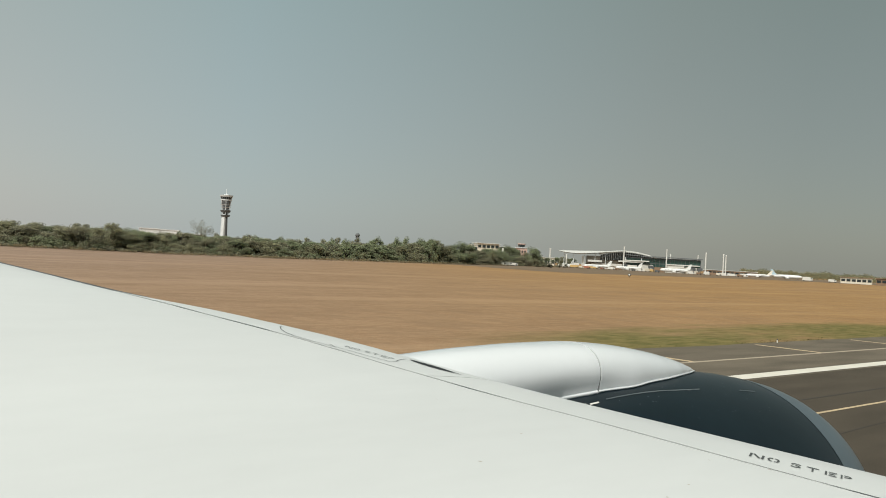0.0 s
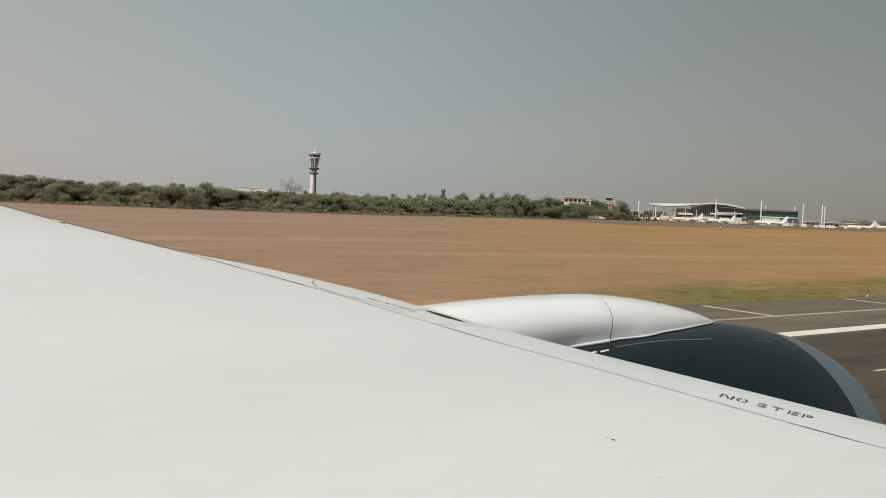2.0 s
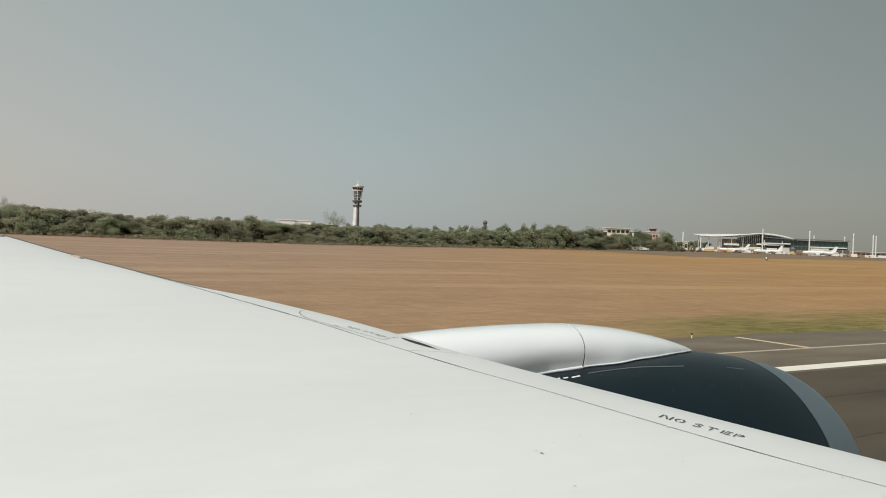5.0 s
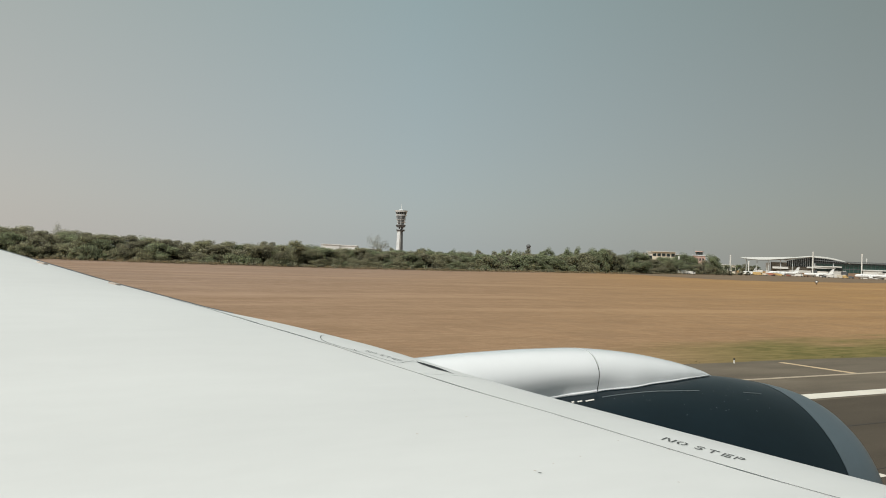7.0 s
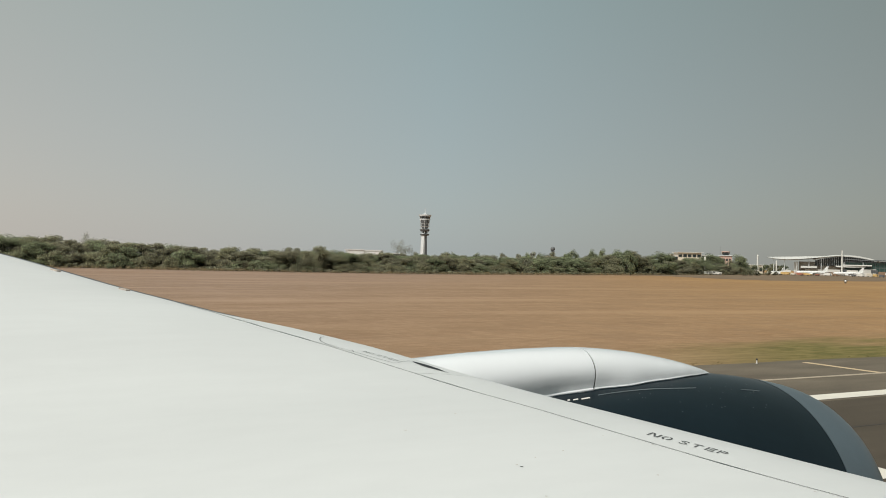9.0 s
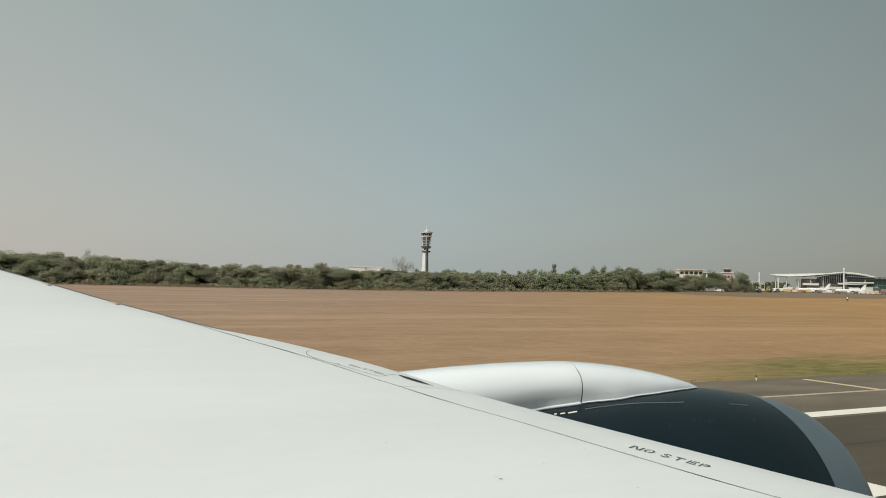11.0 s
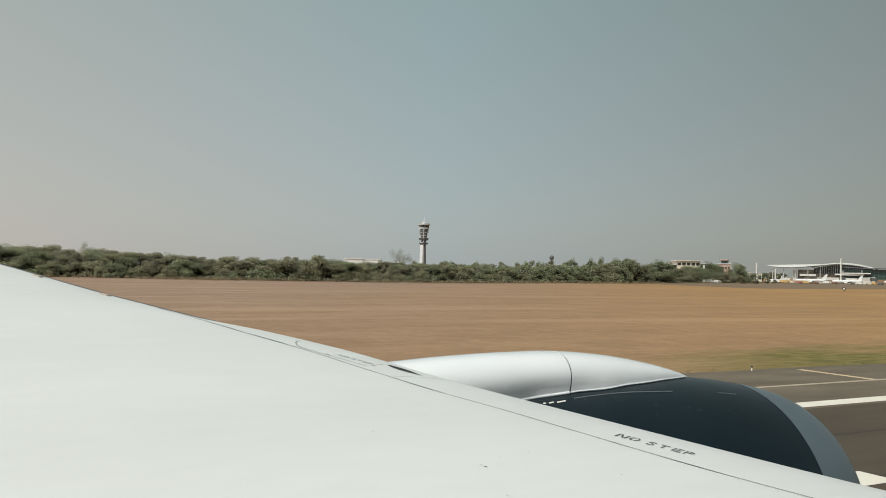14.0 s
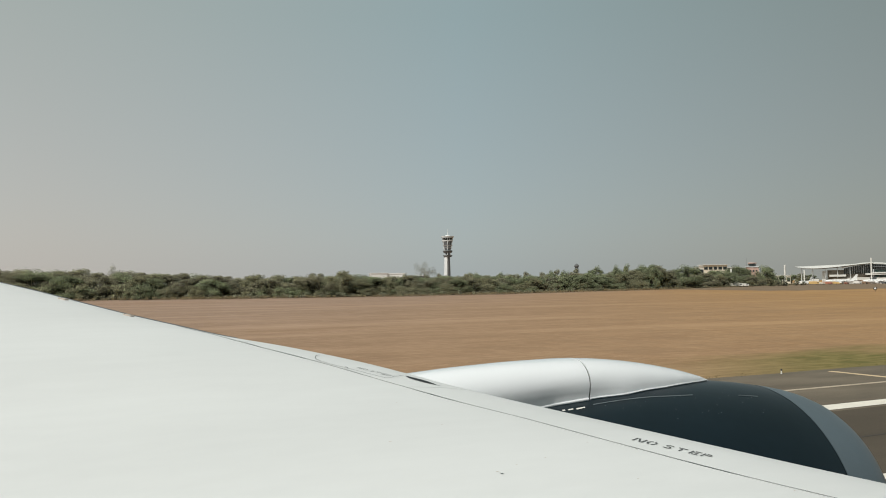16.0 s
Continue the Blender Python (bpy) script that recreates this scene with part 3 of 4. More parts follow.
def sweep(bm, pts, r, seg=8):
    """A round bar through a row of points, with no joints."""
    rings = []
    for i, p in enumerate(pts):
        d = (pts[min(i + 1, len(pts) - 1)] - pts[max(i - 1, 0)]).normalized()
        u = d.cross(Vector((0, 1, 0))).normalized()
        v = d.cross(u)
        rings.append([bm.verts.new(p + (u * math.cos(w) + v * math.sin(w)) * r) for w in (2 * math.pi * k / seg for k in range(seg))])
    for a, e in zip(rings, rings[1:]):
        for k in range(seg):
            bm.faces.new((a[k], a[(k + 1) % seg], e[(k + 1) % seg], e[k]))
    return bm


for side in (-1, 1):                                 # bright rim along the fairing's foot
    for x0, x1, r in ((3.8, 5.29, 0.017), (5.31, 7.06, 0.008)):
        bm = bmesh.new()
        xs = [x0 + (x1 - x0) * k / 24 for k in range(25)]
        sweep(bm, [Vector((x, ENG.y + side * (lerp(x, TUCK) * lerp(x, HALF) + 0.004), EYE + foot(x) + 0.010)) for x in xs], r)
        part("fairing_rim", bm, M["cowl_white"], engine, "narrow white rim", True)


def on_cowl(x, deg, lift=0.0):
    r = lerp(x, COWL) + lift
    w = radians(deg)
    return Vector((x, ENG.y - r * math.sin(w), ENG.z + r * math.cos(w)))


def cowl_band(name, pts, half_deg, mat, label=""):
    vs, fs = [], []
    for x, d in pts:
        vs += [on_cowl(x, d - half_deg, 0.004), on_cowl(x, d, 0.012), on_cowl(x, d + half_deg, 0.004)]
    for i in range(len(pts) - 1):
        for j in (0, 1):
            fs.append((3 * i + j, 3 * i + j + 1, 3 * i + j + 4, 3 * i + j + 3))
    return mesh_object(name, vs, fs, mat, engine, False, label)


cowl_band("cowl_seam_strip", [(5.267, 16.83), (5.42, 17.0), (5.6, 17.0), (5.77, 17.2), (5.94, 17.76), (6.21, 18.7), (6.45, 19.3)], 0.08, M["pale_mark"], "thin pale seam strip")
cowl_band("cowl_seam_strip", [(7.035, 20.96), (7.17, 21.1), (7.30, 21.4)], 0.06, M["pale_mark"], "thin pale seam strip")
for x0, x1, d in ((4.915, 4.945, 16.4), (4.975, 5.03, 16.8), (5.06, 5.16, 17.3)):
    cowl_band("cowl_label_bar", [(x0, d), ((x0 + x1) / 2, d), (x1, d)], 0.42, M["white_wall"])
for i in range(34):
    x, d = spk.uniform(5.3, 7.3), spk.choice((15.0, 19.5, 21.0, 23.0, 26.0, 31.0)) + spk.uniform(-1.5, 1.5)
    mesh_object("rivet", [on_cowl(x + 0.005 * math.cos(w), d + 0.17 * math.sin(w), 0.003) for w in (0, 1.26, 2.51, 3.77, 5.03)], [(0, 1, 2, 3, 4)], M["rivet"], engine)
# flat dark patch painting the shade of the recess where the fairing meets the slat
vs, fs = [], []
for i in range(13):
    u = i / 12
    y = 6.95 - 0.34 * u
    wdt = 0.012 + 0.09 * math.sin(math.pi * min(1, u * 1.15 + 0.02)) ** 0.8 if u < 0.98 else 0.01
    b = 0.45 + 0.06 * u
    vs += [skin(y, b - wdt / 2, 0.004), skin(y, b + wdt / 2, 0.004)]
for i in range(12):
    fs.append((2 * i, 2 * i + 1, 2 * i + 3, 2 * i + 2))
mesh_object("slat_recess", vs, fs, M["dark"], wing, False, "flat dark patch painted as the shaded recess in the slat")

# fuselage beside the eye, and the wheels that it stands on
bm = bmesh.new()
prof = [(26, 0.1), (25.4, 0.9), (24, 1.7), (21.5, 2.4), (18, 2.75), (10, 2.8), (0, 2.8), (-10, 2.8), (-16, 2.6), (-22, 1.9), (-28, 0.9), (-30, 0.3)]
lathe(bm, prof, "x", (0, -3.75, EYE - 0.55), 48)
part("fuselage", bm, M["cowl_white"], airliner, "white painted fuselage", True)
for k, (x, y) in enumerate(((1.0, 1.2), (1.0, -8.6), (21.0, -3.75))):
    bm = bmesh.new()
    tube(bm, (x, y, 0.5), (x, y, 2.45), 0.16, 0.2, 16)
    gear = part("gear_leg", bm, M["metal"], airliner, "grey landing gear leg")
    for dx in (-0.7, 0.7) if k < 2 else (0,):
        for dy in (-0.45, 0.45):
            bm = bmesh.new()
            lathe(bm, [(-0.2, 0.35), (-0.2, 0.5), (-0.12, 0.58), (0.12, 0.58), (0.2, 0.5), (0.2, 0.35)], "z", (0, 0, 0), 28, closed=True)
            bmesh.ops.transform(bm, matrix=Matrix.Translation((x + dx, y + dy, 0.61)) @ pose(0, 0, 0, 90, 0, 0), verts=bm.verts)
            part("wheel", bm, M["rubber"], gear, "black rubber tyre", True)

# ---- trees and bushes ----
def leaf_cloud(rand, blobs, per, size):
    """Many small leaf sprays round a set of uneven clumps: vertices and faces."""
    vs, fs = [], []
    for cx, cy, cz, r in blobs:
        for _ in range(per):
            d = Vector((rand.gauss(0, 1), rand.gauss(0, 1), rand.gauss(0, 0.9))).normalized() * r * (0.35 + 0.85 * rand.random() ** 0.7)
            c = Vector((cx, cy, cz)) + Vector((d.x, d.y, d.z * 0.8))
            s = size * rand.uniform(0.6, 1.5)
            u = Vector((rand.gauss(0, 0.8), rand.gauss(0, 0.8), rand.gauss(0.4, 0.8))) + d.normalized()
            u.normalize()
            v = u.orthogonal().normalized()
            w = u.cross(v)
            k = len(vs)
            vs += [c + v * s, c + w * s * 0.7, c - v * s * 0.9, c - w * s * 0.6]
            fs.append((k, k + 1, k + 2, k + 3))
    return vs, fs


def crown_normals(rand, vs, low):
    """Leaves of a full crown catch the light by their place on it more than by their own tilt."""
    out = []
    for i, v in enumerate(vs):
        if i % 4 == 0:
            tilt = Vector((rand.gauss(0, 0.12), rand.gauss(0, 0.12), rand.gauss(0.12, 0.12)))
        out.append((0.55 * Vector((v[0], v[1], v[2] - low)).normalized() + Vector((0, 0, 0.45)) + tilt).normalized())
    return out


def make_tree(rand, height, spread, leaf_mat, label, name="tree", category="tree", dense=46, bare=0.30, size=0.34):
    """Tapered trunk with limbs, and a crown of many leaf sprays with gaps."""
    t = empty(name, Matrix.Identity(4), label, category)
    bm = bmesh.new()
    lean = Vector((rand.uniform(-0.06, 0.06), rand.uniform(-0.06, 0.06), 1)) * height
    fork = lean * rand.uniform(bare * 0.8, bare * 1.2)
    tube(bm, (0, 0, -0.1), fork, 0.028 * height, 0.018 * height, 7)
    blobs = []
    n = rand.randint(11, 15)
    for i in range(n):
        w = 2 * math.pi * (i + rand.random() * 0.8) / n
        rad = spread * rand.uniform(0.25, 0.85)
        z = height * rand.uniform(bare + 0.08, 0.88)
        rad *= 1.12 - 0.40 * max(0, (z / height - 0.5) / 0.5)
        p = Vector((rad * math.cos(w), rad * math.sin(w), z))
        tube(bm, fork * rand.uniform(0.75, 1.0), p, 0.011 * height, 0.003 * height, 5)
        blobs.append((*p, height * rand.uniform(0.13, 0.22)))
        for _ in range(2):
            q = p + Vector((rand.uniform(-1, 1), rand.uniform(-1, 1), rand.uniform(-0.5, 0.7))) * height * 0.14
            blobs.append((*q, height * rand.uniform(0.10, 0.19)))
    blobs.append((*(lean * 0.9), height * 0.10))
    part("trunk", bm, M["bark"], t)
    vs, fs = leaf_cloud(rand, blobs, dense, size)
    mesh_object("crown", vs, fs, leaf_mat, t, True, normals=crown_normals(rand, vs, height * 0.25))
    return t


def make_shrub(rand, height, leaf_mat, label):
    """Several thin stems from the ground under a low uneven crown."""
    t = empty("shrub", Matrix.Identity(4), label, "shrub")
    bm = bmesh.new()
    blobs = []
    for i in range(7):
        w = 2 * math.pi * (i + rand.random()) / 7
        r = height * rand.uniform(0.15, 0.6)
        p = Vector((r * math.cos(w), r * math.sin(w), height * rand.uniform(0.35, 0.85)))
        tube(bm, (0.15 * math.cos(w), 0.15 * math.sin(w), -0.05), p, 0.06, 0.02, 5)
        blobs.append((*p, height * rand.uniform(0.18, 0.30)))
        blobs.append((p.x * 1.25, p.y * 1.25, height * rand.uniform(0.15, 0.3), height * rand.uniform(0.16, 0.24)))
    part("stems", bm, M["bark"], t)
    vs, fs = leaf_cloud(rand, blobs, 130, 0.24)
    mesh_object("crown", vs, fs, leaf_mat, t, True, normals=crown_normals(rand, vs, 0.0))
    return t


HEDGE = [(-120, 316), (20, 312), (75, 300), (122, 292), (180, 310), (296, 366), (575, 520), (612, 542)]
HLEN = [0.0]
for p, q in zip(HEDGE, HEDGE[1:]):
    HLEN.append(HLEN[-1] + math.dist(p, q))


def hedge_at(s, back):
    """A point s metres along the edge of the wood and some way into it."""
    k = max(i for i in range(len(HEDGE) - 1) if HLEN[i] <= s)
    (xa, ya), (xb, yb) = HEDGE[k], HEDGE[k + 1]
    u = (s - HLEN[k]) / (HLEN[k + 1] - HLEN[k])
    d = Vector((xb - xa, yb - ya)).normalized()
    return xa + (xb - xa) * u - d.y * back, ya + (yb - ya) * u + d.x * back


CANOPY = [(20, 5), (40, 3.6), (43, 3.8), (45, 5.6), (46.5, 10), (51, 11.8), (53, 10.0), (56, 8.8), (60, 8.5), (64, 8.1), (67, 8.0), (69, 8.3), (71, 8.4), (74, 8.3), (78, 8.9), (82, 9.8), (86, 11.0), (92, 11.9), (110, 11.6)]


def canopy(x, y):
    return lerp(math.degrees(math.atan2(y, x)), CANOPY)


tr = random.Random(21)
kinds = []
for i in range(7):
    lm = (M["leaf"], M["leaf_green"], M["leaf_grey"], M["leaf"], M["leaf_green"], M["leaf_grey"], M["leaf_pale"])[i]
    lab = ("spreading olive-green tree at the airfield's edge", "dense green tree at the airfield's edge", "round dusty-green tree in the wood", "tall dusty-green tree in the wood",
           "dense dark green tree in the wood", "broad olive tree in the wood", "thin pale dry tree with sparse leaves")[i]
    kinds.append(make_tree(tr, 10, tr.uniform(4.4, 5.8), lm, lab, dense=215 if i < 6 else 60, bare=0.06 if i < 6 else 0.35, size=0.27 if i < 6 else 0.17))
shrubs = [make_shrub(tr, 4, M["leaf"], "low dusty olive shrub at the wood's edge") for _ in range(3)] + [make_shrub(tr, 4, M["leaf_green"], "low green shrub at the wood's edge") for _ in range(2)]


used = set()


def plant(kind, x, y, h, base, group):
    m = pose(x, y, 0, 0, 0, tr.uniform(0, 360))
    sc = h / base
    wide = sc * tr.uniform(1.1, 1.45)
    if kind.name not in used:
        used.add(kind.name)
        ob = kind
        ob.matrix_basis = m
    else:
        ob = copy_thing(kind, m)
    ob.scale = (wide, wide, sc)
    ob["group"] = group
    return ob


total = HLEN[-1]
s = 60.0
while s < total:                                   # front row of shrubs
    x, y = hedge_at(s, tr.uniform(0, 7))
    plant(tr.choice(shrubs), x, y, tr.uniform(3.0, 5.4) * canopy(x, y) / 9.5, 4.2, "shrubs along the wood's edge")
    s += tr.uniform(2.6, 4.6) * (1 + s / 900)
for depth, step, k, broad in ((8, 7.6, 0.80, 1.15), (15, 7.8, 0.92, 1.2), (24, 7.6, 0.99, 1.35)):
    s = 50.0
    while s < total - 10:
        x, y = hedge_at(s, depth + tr.uniform(-4, 5))
        ob = plant(tr.choice(kinds[:6] if tr.random() < (0.95 if math.atan2(y, x) > 1.2 else 0.5) else (kinds[1], kinds[4], kinds[6])), x, y, canopy(x, y) * k * tr.uniform(0.95, 1.02), 10.4, "trees of the wood")
        ob.scale = (broad * ob.scale.x, broad * ob.scale.y, ob.scale.z)
        s += step * tr.uniform(0.7, 1.3) * (1 + s / 1500)
# single trees that stand out against the sky
for az, d, h, k in ((64.5, 415, 15.5, 6), (84.3, 338, 13.0, 6), (70.2, 318, 9.5, 0), (71.5, 316, 9.2, 2), (49.6, 520, 13.8, 3), (50.4, 525, 13.0, 1), (48.9, 530, 13.0, 3), (47.6, 560, 14.4, 4), (47.2, 565, 13.4, 4), (44.5, 700, 16.0, 4), (44.2, 720, 15.0, 1), (42.6, 760, 16.5, 4), (42.9, 770, 14.0, 3), (45.6, 690, 13.0, 1), (43.3, 690, 9.0, 2), (42.5, 660, 6.4, 0), (42.1, 668, 4.6, 5), (41.7, 676, 4.2, 2), (41.3, 1100, 11.0, 1), (40.9, 1120, 12.0, 3), (40.5, 1110, 10.0, 0), (40.2, 1130, 11.0, 4), (41.0, 740, 4.0, 2), (40.6, 752, 3.4, 5), (44.1, 664, 4.2, 2), (43.6, 668, 4.6, 0), (45.5, 636, 11.6, 4), (44.9, 642, 11.0, 1), (46.2, 600, 10.0, 5), (45.6, 610, 9.0, 0), (45.3, 630, 7.0, 2)):
    x, y = d * math.cos(radians(az)), d * math.sin(radians(az))
    ob = plant(kinds[k], x, y, h, 10.4, "single trees by the airfield")
    if k == 6:
        ob.scale = (0.45 * ob.scale.x, 0.45 * ob.scale.y, ob.scale.z)

for i in range(34):
    az = tr.uniform(49, 74)
    d = tr.uniform(430, 620) if az < 62 else tr.uniform(390, 480)
    x, y = d * math.cos(radians(az)), d * math.sin(radians(az))
    ob = plant(tr.choice((kinds[1], kinds[3], kinds[4])), x, y, (canopy(x, y) * d / 385 + 0.2) * tr.uniform(0.86, 0.99), 10.4, "trees behind the wood")
    ob.scale = (0.45 * ob.scale.x, 0.45 * ob.scale.y, ob.scale.z)

# low dusty scrub that closes the foot of the wood
blobs = []
for i in range(620):
    x, y = hedge_at(tr.uniform(40, total - 1), tr.uniform(-4.5, 3.0))
    blobs.append((x, y, tr.uniform(0.3, 1.1), tr.uniform(0.6, 1.3)))
vs, fs = leaf_cloud(tr, blobs, 26, 0.30)
keep = [f for f in fs if min(vs[i].z for i in f) > -0.3]
up = [Vector((tr.gauss(0, 0.2), tr.gauss(0, 0.2), 1)).normalized() for v in vs]
tagged(mesh_object("undergrowth", vs, keep, M["leaf_pale"], None, True, normals=up), "low dusty olive scrub at the foot of the wood", "undergrowth", kind="stuff")

# tufts of straw and low weeds at the foot of the wood, thicker in places
vs, fs = [], []
for i in range(5200):
    along = tr.uniform(40, total - 1)
    if noise.noise((along * 0.045, 4.2, 0)) < tr.uniform(-0.5, 0.35):
        continue
    x, y = hedge_at(along, tr.uniform(-8, 1))
    h, w = tr.uniform(0.35, 1.1), tr.uniform(0.25, 0.6)
    for _ in range(4):
        ang, lean = tr.uniform(0, math.pi), tr.uniform(-0.35, 0.35)
        dx, dy = w * math.cos(ang), w * math.sin(ang)
        k = len(vs)
        vs += [(x - 0.4 * dx, y - 0.4 * dy, 0), (x + 0.4 * dx, y + 0.4 * dy, 0), (x + dx * 0.8 + lean, y + dy, h * tr.uniform(0.5, 0.9)), (x + lean, y, h), (x - dx + lean, y - dy, h * tr.uniform(0.4, 0.8))]
        fs.append((k, k + 1, k + 2, k + 3, k + 4))
tagged(mesh_object("weeds", vs, fs, M["straw"]), "pale straw tufts and weeds at the wood's foot", "weeds", kind="stuff")
# short grass standing along the paved shoulder
vs, fs = [], []
for i in range(2500):
    x = tr.uniform(-30, 170)
    y = SHOULDER_EDGE - 0.25 + 1.3 * tr.random() ** 1.5
    if noise.noise((x * 0.09, y * 0.25, 1.7)) < tr.uniform(-0.45, 0.25):
        continue
    h, w = tr.uniform(0.03, 0.08), tr.uniform(0.03, 0.09)
    ang = tr.uniform(0, math.pi)
    dx, dy = w * math.cos(ang), w * math.sin(ang)
    k = len(vs)
    vs += [(x - dx, y - dy, 0), (x + dx, y + dy, 0), (x + tr.uniform(-.06, .06), y + tr.uniform(-.06, .06), h)]
    fs.append((k, k + 1, k + 2))
tagged(mesh_object("grass", vs, fs, M["roadside"]), "short green and yellow grass along the shoulder", "grass", kind="stuff")
# dirt track along the wood
vs, fs = [], []
for i in range(100):
    s0 = 20 + (total - 40) * i / 99
    for bck in (-16, -10.5):
        x, y = hedge_at(s0, bck + 0.6 * noise.noise((s0 * 0.05, bck, 0)))
        vs.append((x, y, 0.02))
for i in range(99):
    fs.append((2 * i, 2 * i + 1, 2 * i + 3, 2 * i + 2))
tagged(mesh_object("dirt_track", vs, fs, M["track"]), "dark dirt track along the wood's foot", "track", kind="structure")

# ---- control tower ----
tower = empty("control_tower", at_bearing(63.05, 960), "slender concrete control tower with flared cab", "control tower")
# fins only on the left, dark shaft bare on the right: imitates side light
for a0 in (130, 185, 240):
    m = pose(0, 0, 0, 0, 0, a0)
    bm = bmesh.new()
    pts = [(3.0, -2.0, -0.2), (4.7, -1.3, -0.2), (4.7, 1.3, -0.2), (3.0, 2.0, -0.2)]
    tops = [(2.0, -1.6, 36), (3.6, -1.2, 36), (3.6, 1.2, 36), (2.0, 1.6, 36)]
    v = [bm.verts.new(m @ Vector(p)) for p in pts + tops]
    for f in ((0, 1, 2, 3), (4, 7, 6, 5), (0, 4, 5, 1), (1, 5, 6, 2), (2, 6, 7, 3), (3, 7, 4, 0)):
        bm.faces.new([v[k] for k in f])
    part("fin", bm, M["concrete"], tower, "pale concrete fin of the shaft, left side only to look sunlit")
bm = bmesh.new()
lathe(bm, [(-0.2, 3.4), (36, 2.4), (52, 2.8)], "z", (0, 0, 0), 24)
part("shaft", bm, M["tower_grey"], tower, "dark grey inner shaft, bare on the right to look shaded", True)
for z0, z1, r0, r1, nm, mt in ((33.6, 35.4, 4.3, 5.2, "lower_gallery", "tower_grey"), (38.2, 40.4, 4.6, 5.8, "gallery", "tower_grey"), (39.6, 51.0, 3.7, 5.5, "cab_base", "tower_grey"), (51.0, 52.2, 5.9, 6.1, "cab_floor", "concrete"), (55.0, 56.8, 6.6, 7.2, "cab_roof", "concrete")):
    bm = bmesh.new()
    lathe(bm, [(z0, r0), (z1, r1)], "z", (0, 0, 0), 28, closed=True)
    part(nm, bm, M[mt], tower)
bm = bmesh.new()
lathe(bm, [(52.2, 5.4), (55.0, 6.2)], "z", (0, 0, 0), 16)
glass = part("cab_window", bm, M["glass"], tower, "dark slanted cab glazing")
for i in range(16):
    w = 2 * math.pi * i / 16
    bm = bmesh.new()
    tube(bm, (5.42 * math.cos(w), 5.42 * math.sin(w), 52.2), (6.22 * math.cos(w), 6.22 * math.sin(w), 55), 0.08, 0.08, 5)
    part("mullion", bm, M["concrete"], glass)
for i in range(6):
    w = radians(60 * i + 30)
    bm = bmesh.new()
    tube(bm, (3.4 * math.cos(w), 3.4 * math.sin(w), 36), (5.6 * math.cos(w), 5.6 * math.sin(w), 51), 0.45, 0.35, 6)
    part("strut", bm, M["concrete"], tower)
    bm = bmesh.new()
    lathe(bm, [(40.5 + 2.9 * (i % 3), 4.5 + 0.5 * (i % 3)), (41.0 + 2.9 * (i % 3), 4.8 + 0.5 * (i % 3))], "z", (0, 0, 0), 24)
    if i < 3:
        part("ring", bm, M["concrete"], tower)
    else:
        bm.free()
bm = bmesh.new()
lathe(bm, [(56.6, 3.0), (57.6, 2.6), (58.2, 0.6)], "z", (0, 0, 0), 20, closed=True)
part("roof_cap", bm, M["concrete"], tower)
bm = bmesh.new()
tube(bm, (0, 0, 58), (0, 0, 64.5), 0.5, 0.15, 6)
part("antenna", bm, M["concrete"], tower)

# ---- terminal ----
term = empty("terminal", at_bearing(38.00, 1000), "airport terminal with sweeping pale arched roof", "terminal")


def arched_roof(name, u0, u1, z_of, y0, y1, thick, parent, mat, label, n=30):
    vs, fs = [], []
    for i in range(n + 1):
        u = u0 + (u1 - u0) * i / n
        z = z_of(u)
        vs += [(u, y0, z), (u, y1, z + 1.5), (u, y1, z + 1.5 - thick), (u, y0, z - thick)]
    for i in range(n):
        for j in range(4):
            fs.append((4 * i + j, 4 * i + (j + 1) % 4, 4 * i + 4 + (j + 1) % 4, 4 * i + 4 + j))
    fs += [(0, 1, 2, 3), (4 * n + 3, 4 * n + 2, 4 * n + 1, 4 * n)]
    return mesh_object(name, vs, fs, mat, parent, False, label)


def dome(u):
    return 14.6 + 6.8 * math.sin(math.pi * min(1, max(0, (u + 14) / 72))) ** 0.8


# long lens-shaped roof that rises from a thin tip, and a second arch over dark mullioned glazing
vs, fs = [], []
N = 40
for i in range(N + 1):
    f = i / N
    u = -54 + 76 * f
    top = 18.7 + 2.7 * f ** 1.15
    low = top - 0.3 - 3.6 * math.sin(math.pi * min(1, f * 1.02) ** 0.75) * (1 - 0.55 * f)
    vs += [(u, -8, low + 0.25), (u, 6, top), (u, 40, top + 0.6), (u, 40, low), (u, -7.4, low)]
for i in range(N):
    for j in range(5):
        fs.append((5 * i + j, 5 * i + (j + 1) % 5, 5 * i + 5 + (j + 1) % 5, 5 * i + 5 + j))
fs += [(0, 1, 2, 3, 4), (5 * N + 4, 5 * N + 3, 5 * N + 2, 5 * N + 1, 5 * N)]
mesh_object("roof", vs, fs, M["roof_white"], term, False, "long pale lens-shaped roof")
arched_roof("arch_roof", -8, 56, dome, -2, 42, 0.9, term, M["roof_white"], "second pale arched roof")
bm = bmesh.new()
box(bm, -22, 48, 6, 38, -0.2, 14.4)
hall = part("hall", bm, M["hall_wall"], term, "dull buff terminal hall")
for i in range(27):                                # tall glazing under the arch, cut to its curve
    u = -6 + 2.1 * i
    top = min(dome(u), dome(u + 1.8)) - 1.2
    if top < 12:
        continue
    bm = bmesh.new()
    box(bm, u, u + 1.75, 4.2, 5.99, 10.4, top)
    part("pane", bm, M["glass"], hall)
    bm = bmesh.new()
    box(bm, u + 1.78, u + 2.08, 3.7, 5.9, 10.4, top)
    part("mullion", bm, M["concrete"], hall)
